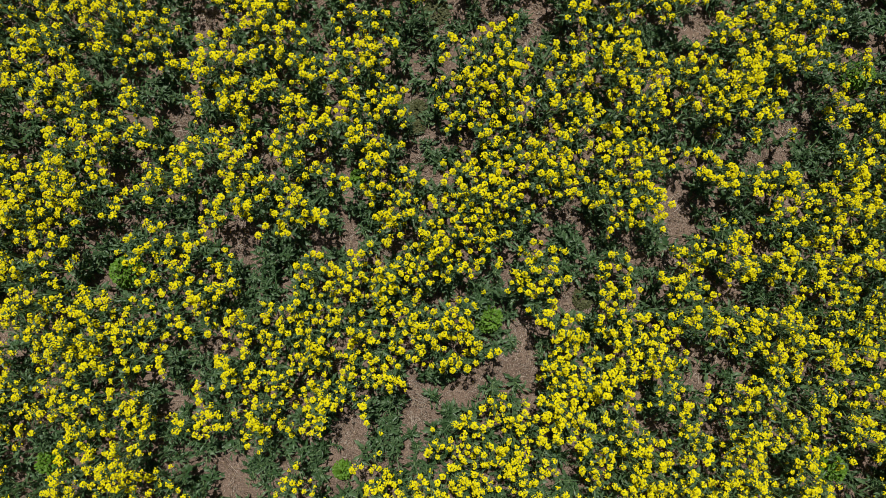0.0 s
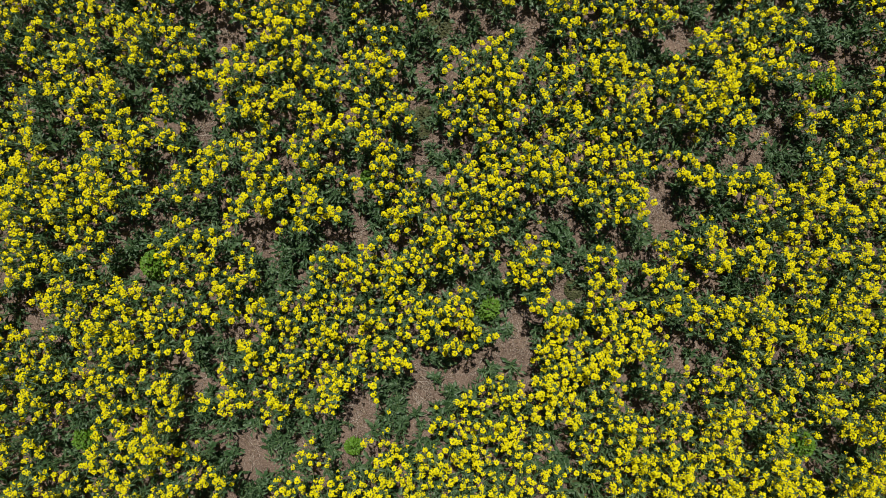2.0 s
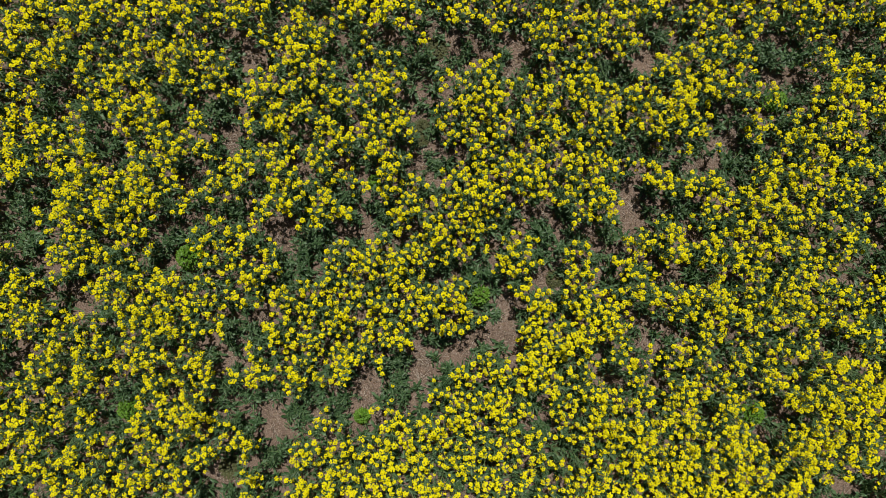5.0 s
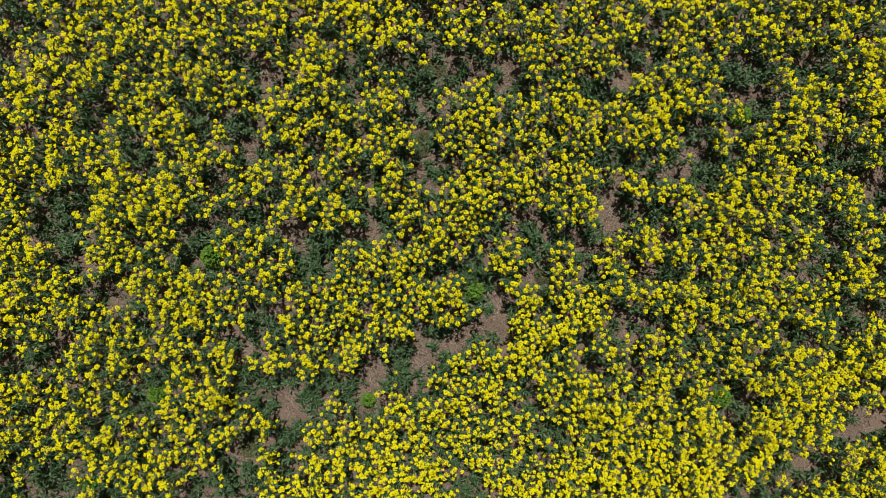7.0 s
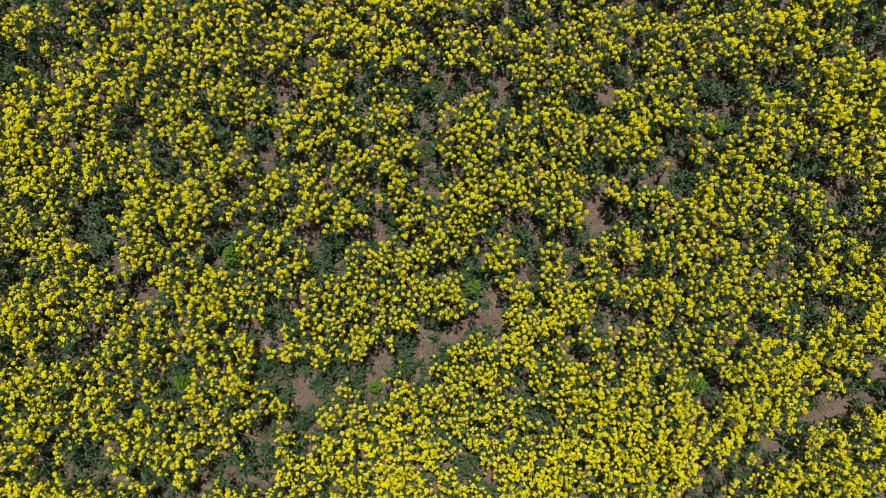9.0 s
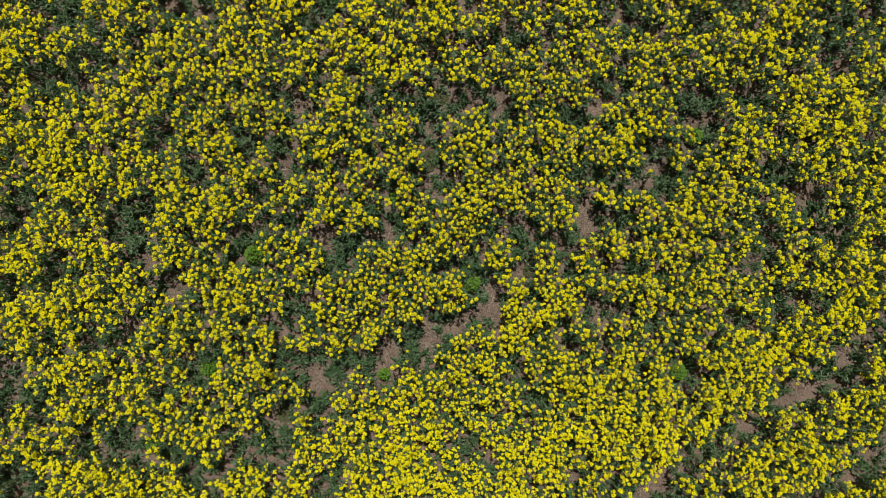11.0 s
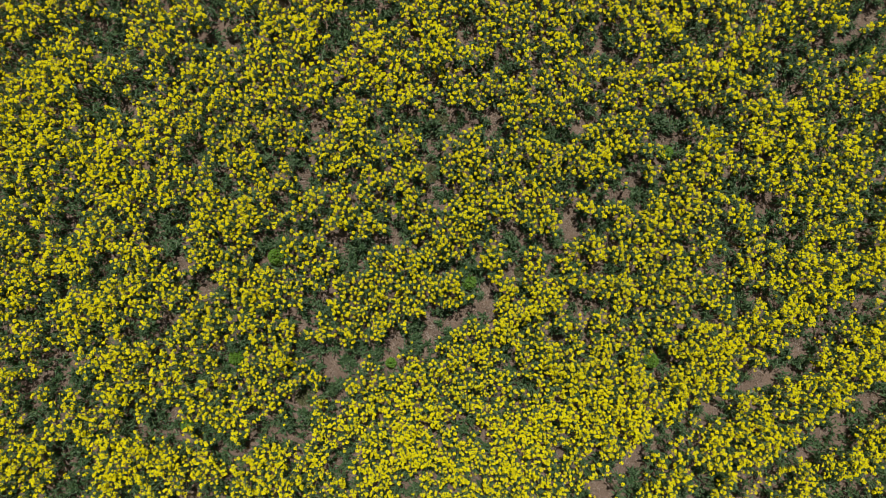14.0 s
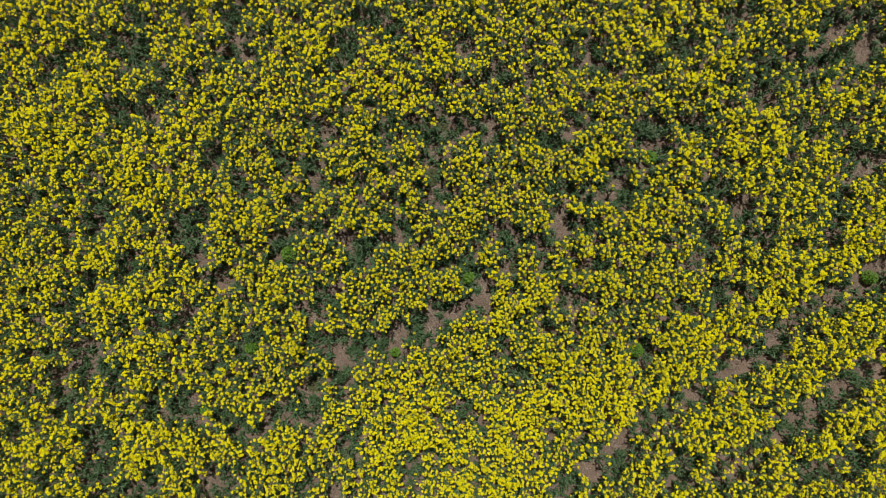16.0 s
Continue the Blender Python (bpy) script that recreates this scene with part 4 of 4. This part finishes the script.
class Plant:
    """One plant about its foot: stems, small leaves, large leaves and flower heads; no stem bears flowers into a gap of the crop."""

    def __init__(self, x, y, habit, size, seed, level):
        rng = random.Random(seed)
        label, height, branches, spread, small, large = HABITS[habit]
        height *= size
        blooms = habit in ("lush", "full")
        self.stem, self.small, self.large, self.heads = Shape(), [], [], []
        lean = Vector((rng.uniform(-0.05, 0.05), rng.uniform(-0.05, 0.05), 0))
        if blooms and at(GAP_FIELD, x + lean.x, y + lean.y) < 0.01:
            lean *= -0.5
        spine = [lean * (s * s) + Vector((0, 0, height * s)) for s in ((0, 0.4, 0.75, 1.0) if blooms and level else (0, 0.6, 1.0))]
        self.stem.tube(spine, 0.006, 0.0026, 3, 5 if level == 2 else 3)
        tips, a0 = [], rng.uniform(0, math.tau)
        apart = (0.034 if habit == "lush" else 0.0455) * crowding(x, y)
        if blooms and at(GAP_FIELD, x + lean.x, y + lean.y) > 0.0 and room(x + lean.x, y + lean.y, apart):
            take(x + lean.x, y + lean.y)
            tips.append((spine[-1], spine[-2], 0.0, 0.0))
        for k in range(branches):
            s = rng.uniform(0.2, 0.62)
            foot = lean * (s * s) + Vector((0, 0, height * s))
            a = a0 + k * 2.39996 + rng.uniform(-0.4, 0.4)
            r = spread * math.sqrt((k + rng.uniform(0.3, 1.0)) / branches)
            for _ in range(7):
                tx, ty = lean.x + r * math.cos(a), lean.y + r * math.sin(a)
                if at(BARE_FIELD, x + tx, y + ty) > 0.0 and (not blooms or (at(GAP_FIELD, x + tx, y + ty) > 0.012 and room(x + tx, y + ty, apart))):
                    break
                a, r = a + 1.1, r * 0.92
            else:
                if blooms:
                    continue
                r *= 0.6
                tx, ty = lean.x + r * math.cos(a), lean.y + r * math.sin(a)
            z = height * (rng.uniform(0.66, 1.05) - 0.14 * (r / spread) ** 2)
            tip = Vector((tx, ty, max(z, foot.z + 0.03)))
            mid = foot.lerp(tip, 0.55) + Vector((0.15 * tx, 0.15 * ty, -0.015))
            self.stem.tube([foot, mid, tip] if level == 2 or (blooms and level) else [foot, tip], 0.0034, 0.0017, 3, 4 if level == 2 else 3)
            self.leaves_along([foot, mid, tip], small if level else small * 2 // 3, rng)
            if blooms:
                take(x + tx, y + ty)
            if blooms or (habit == "leafy" and k == 0 and rng.random() < 0.22):
                tips.append((tip, mid, a, r / spread))
        self.leaves_along(spine, small + 4, rng)
        for k in range(large):
            s = 0.06 + 0.5 * k / max(large - 1, 1)
            p = lean * (s * s) + Vector((0, 0, height * s))
            scale = (1.15 - 0.5 * s) * rng.uniform(0.75, 1.2) * (1.05 if blooms else 1.1)
            m = Matrix.Translation(p) @ pose(0, 0, 0, rng.uniform(-15, 15), rng.uniform(-35, 0), math.degrees(k * 2.39996) + rng.uniform(-25, 25))
            self.large.append((m, (0.082 if size > 0.7 else 0.052) * scale, rng.randrange(4)))
        for tip, mid, a, out in tips:
            tilt = Vector((math.cos(a), math.sin(a), 0)) * out
            turn = pose(0, 0, 0, math.degrees(-0.45 * tilt.y) + rng.uniform(-10, 10), math.degrees(0.45 * tilt.x) + rng.uniform(-10, 10), rng.uniform(0, 360))
            self.heads.append((Matrix.Translation(tip) @ turn @ Matrix.Scale(rng.uniform(0.66, 1.06), 4), rng.choice((0, 0, 1, 1, 2, 3, 3, 6, 7))))
            if rng.random() < 0.75:
                b, r = rng.uniform(0, math.tau), rng.uniform(0.024, 0.065)
                side = tip + Vector((r * math.cos(b), r * math.sin(b), rng.uniform(-0.06, -0.01)))
                if at(GAP_FIELD, x + side.x, y + side.y) > 0.0:
                    if level:
                        self.stem.tube([mid.lerp(tip, 0.4), side], 0.0014, 0.0011, 3, 3)
                    self.heads.append((Matrix.Translation(side) @ pose(0, 0, 0, 0, 0, rng.uniform(0, 360)), rng.choice((4, 4, 5, 5, 5, 5, 7))))

    def leaves_along(self, path, count, rng):
        for _ in range(count):
            s = rng.uniform(0.06, 0.93) * (len(path) - 1)
            i = int(s)
            p = path[i].lerp(path[i + 1], s - i)
            m = Matrix.Translation(p) @ pose(0, 0, 0, rng.uniform(-35, 35), rng.uniform(-45, 20), rng.uniform(0, 360))
            self.small.append((m @ Matrix.Scale(rng.uniform(0.031, 0.068), 4), rng.randrange(6)))


def sow():
    """Feet of the plants in a jittered stand that leaves the open spots bare and the gaps without flowers."""
    rng = random.Random(11)
    step, feet = 0.178, []
    for j in range(-26, 27):
        for i in range(-42, 43):
            x = (i + 0.5 * (j % 2)) * step + rng.uniform(-0.07, 0.07)
            y = j * step * 0.9 + rng.uniform(-0.07, 0.07)
            tone, size, seed = rng.random(), rng.uniform(0.84, 1.14), rng.randrange(10 ** 6)
            if abs(x) > 6.9 or abs(y) > 3.95 or at(BARE_FIELD, x, y) < 0.015:
                continue
            gap = at(GAP_FIELD, x, y)
            if gap > -0.012:
                habit = "lush" if at(LUSH_FIELD, x, y) < 0.02 or tone < 0.12 else "full"
            elif at(HOLLOW_FIELD, x, y) < 0 or at(OPEN_FIELD, x, y) < 0:
                habit = "low"
            else:
                habit = "leafy"
            feet.append((x, y, habit, size, seed))
    for j in range(-29, 30):
        for i in range(-47, 48):
            x = (i + 0.5 * (j % 2)) * 0.15 + rng.uniform(-0.07, 0.07)
            y = j * 0.14 + rng.uniform(-0.07, 0.07)
            bare = at(BARE_FIELD, x, y)
            if abs(x) < 6.9 and abs(y) < 3.95 and (bare > 0.03 or (bare > -0.05 and rng.random() < 0.25)):
                feet.append((x, y, "low", rng.uniform(0.7, 1.3), rng.randrange(10 ** 6)))
    for n, (x, y, size) in enumerate(ROSETTES):
        feet.append((x, y, "low", 0.8 * size, 7000 + n))
    return feet


FEET = sow()
FEET.sort(key=lambda p: math.hypot(p[0] / 1.5, p[1]))
NEAR, REST = FEET[:300], FEET[300:]


def joined(pieces):
    """One set of triangles from a table of (shape arrays, list of matrices)."""
    vs, ts, ms, n = [], [], [], 0
    for (v, t, m), places in pieces:
        if not places:
            continue
        a = np.array([[list(row) for row in p] for p in places], np.float32)
        k = len(places)
        vs.append((np.einsum("nij,vj->nvi", a[:, :3, :3], v) + a[:, None, :3, 3]).reshape(-1, 3))
        ts.append((t[None] + (n + len(v) * np.arange(k))[:, None, None]).reshape(-1, 3))
        ms.append(np.tile(m, k))
        n += k * len(v)
    return np.concatenate(vs), np.concatenate(ts), np.concatenate(ms)


def sow_near(feet):
    """Each plant of the inner stand is a thing with its parts."""
    heads = [s.mesh("flower_head", PLANT_MATS) for s in head_shapes(2)]
    leaves = [s.mesh("leaf", PLANT_MATS) for s in leaf_shapes(2)]
    veins = [s.mesh("midrib", PLANT_MATS) for s in midrib_shapes()]
    small = [shape_arrays(s) for s in small_leaf_shapes(2)]
    for x, y, habit, size, seed in feet:
        p = Plant(x, y, habit, size, seed, 2)
        plant = tagged(new("rapeseed_plant"), HABITS[habit][0], "rapeseed plant", "rapeseed plants of the field")
        new("stem", p.stem.mesh("stem", PLANT_MATS)).parent = plant
        v, t, m = joined([(small[k], [lm for lm, kind in p.small if kind == k]) for k in range(6)])
        new("small_leaves", tri_mesh("small_leaves", v, t, m, PLANT_MATS)).parent = plant
        for lm, length, kind in p.large:
            leaf = new("leaf", leaves[kind])
            leaf.parent = plant
            leaf.matrix_basis = lm @ Matrix.Scale(length, 4)
            new("midrib", veins[kind]).parent = leaf
        for hm, kind in p.heads:
            head = new("flower_head", heads[kind])
            head.parent = plant
            head.matrix_basis = hm
        plant.matrix_basis = pose(x, y, ground_height(x, y) - 0.012)


def sow_rest(feet):
    """The rest of the stand in one sheet: finer in its inner part, plainer towards the edges."""
    stems, tables = [], {}
    for level in (0, 1):
        shapes = {"head": head_shapes(level), "small": small_leaf_shapes(level), "large": leaf_shapes(level)}
        for part_name, made in shapes.items():
            for k, s in enumerate(made):
                tables[part_name, k, level] = (shape_arrays(s), [])
    for x, y, habit, size, seed in feet:
        level = int(abs(x) < 3.3 and abs(y) < 1.9)
        p = Plant(x, y, habit, size, seed, level)
        foot = pose(x, y, ground_height(x, y) - 0.012)
        stems.append((shape_arrays(p.stem), [foot]))
        for lm, kind in p.small:
            tables["small", kind, level][1].append(foot @ lm)
        for lm, length, kind in p.large:
            tables["large", kind, level][1].append(foot @ lm @ Matrix.Scale(length, 4))
        for hm, kind in p.heads:
            tables["head", kind, level][1].append(foot @ hm)
    tagged(new("rapeseed_stand", tri_mesh("rapeseed_stand", *joined(stems + list(tables.values())), PLANT_MATS)),
           "stand of yellow flowering rapeseed with dark blue-green leaves", "rapeseed", kind="stuff")


sow_near(NEAR)
sow_rest(REST)


# ---- weeds ----
def build_weed(x, y, radius, height, mat, label, seed):
    """A cushion of many small leaves on short stalks."""
    rng = random.Random(seed)
    stalks, blades = Shape(), Shape()
    for k in range(int(120 + 3000 * radius)):
        r = radius * math.sqrt(rng.random())
        a = rng.uniform(0, math.tau)
        z = height * (1 - 0.65 * (r / radius) ** 2) * rng.uniform(0.6, 1.05)
        p = Vector((r * math.cos(a), r * math.sin(a), z))
        if k % 3 == 0:
            stalks.tube([Vector((0.4 * p.x, 0.4 * p.y, 0)), p], 0.0012, 0.0008, 0, 3)
        m = Matrix.Translation(p) @ pose(0, 0, 0, rng.uniform(-30, 30), rng.uniform(-30, 20), math.degrees(a) + rng.uniform(-70, 70))
        blades.leaf(m, rng.uniform(0.016, 0.030), rng.uniform(0.010, 0.016), rng.uniform(0.1, 0.5), rng, 0, 3, 0.15)
    plant = tagged(new("weed"), label, "weed", "weeds between the crop")
    new("stalks", stalks.mesh("stalks", [mat])).parent = plant
    new("leaves", blades.mesh("leaves", [mat])).parent = plant
    plant.matrix_basis = pose(x, y, ground_height(x, y) - 0.005)


for n, (x, y, radius) in enumerate(CUSHIONS):
    build_weed(x, y, radius, radius * 2.2, WEED, "rounded bright green weed cushion on bare soil", 500 + n)
for n, (x, y, radius) in enumerate(MATS):
    build_weed(x, y, radius, 0.05, MOSS, "low olive-green weed mat on bare soil", 540 + n)


# ---- litter ----
def build_litter():
    rng = random.Random(5)
    straw, clods, flakes = Shape(), Shape(), Shape()
    spots = [(x, y, half, half) for half, *pts in SOIL_SPOT for x, y in zip(pts[::2], pts[1::2]) for _ in range(1 + int(400 * half * half))]
    for k in range(15000):
        if k % 4:
            s = rng.choice(spots)
            x, y = s[0] + rng.gauss(0, 0.9 * s[2]), s[1] + rng.gauss(0, 0.9 * s[3] + 0.08)
        else:
            x, y = rng.uniform(-6.5, 6.5), rng.uniform(-3.7, 3.7)
        a, length = rng.gauss(0.6, 1.1), 0.015 + 0.13 * rng.random() ** 3
        d = Vector((math.cos(a), math.sin(a), rng.uniform(-0.12, 0.12))) * length / 2
        p = Vector((x, y, ground_height(x, y) + rng.uniform(0.003, 0.012)))
        straw.tube([p - d, p + d], rng.uniform(0.0008, 0.0019), rng.uniform(0.0006, 0.0014), 0, 3)
    for k in range(2600):
        if k % 3:
            s = rng.choice(spots)
            x, y = s[0] + rng.gauss(0, 0.8 * s[2]), s[1] + rng.gauss(0, 0.8 * s[3] + 0.05)
        else:
            x, y = rng.uniform(-6.5, 6.5), rng.uniform(-3.7, 3.7)
        r = 0.003 + 0.009 * rng.random() ** 3
        p = Vector((x, y, ground_height(x, y) + 0.2 * r))
        ring = [p + Vector((math.cos(i * math.tau / 6) * r * rng.uniform(0.7, 1.3), math.sin(i * math.tau / 6) * r * rng.uniform(0.7, 1.3), rng.uniform(-0.2, 0.3) * r)) for i in range(6)]
        clods.add([*ring, p + Vector((rng.uniform(-0.3, 0.3) * r, rng.uniform(-0.3, 0.3) * r, 0.8 * r)), p - Vector((0, 0, r))],
                  [(i, (i + 1) % 6, 6) for i in range(6)] + [((i + 1) % 6, i, 7) for i in range(6)], 0)
    for k in range(12000):
        if k % 2:
            s = rng.choice(spots)
            x, y = s[0] + rng.gauss(0, 1.0 * s[2]), s[1] + rng.gauss(0, 1.0 * s[3])
        else:
            x, y = rng.uniform(-6.7, 6.7), rng.uniform(-3.8, 3.8)
        m = pose(x, y, ground_height(x, y) + 0.006, rng.uniform(-25, 25), rng.uniform(-25, 25), rng.uniform(0, 360)) @ Matrix.Scale(rng.uniform(0.008, 0.034), 4)
        w = rng.uniform(0.18, 0.42)
        flakes.add([m @ Vector(p) for p in ((-0.5, 0, 0.05), (rng.uniform(-0.2, 0.1), w, 0.2), (0.5, rng.uniform(-0.2, 0.2), 0), (rng.uniform(-0.1, 0.2), -w, 0.15))], [(0, 2, 1), (0, 3, 2)], 0)
    tagged(new("dead_leaf_litter", flakes.mesh("dead_leaf_litter", [DEAD])), "brown crumpled bits of dead leaf on the soil", "leaf litter", kind="stuff")
    tagged(new("straw_litter", straw.mesh("straw_litter", [STRAW])), "pale dry straw scattered on the soil", "straw", kind="stuff")
    tagged(new("soil_clods", clods.mesh("soil_clods", [CLOD])), "small brown lumps of dry soil", "soil clods", kind="stuff")


build_litter()
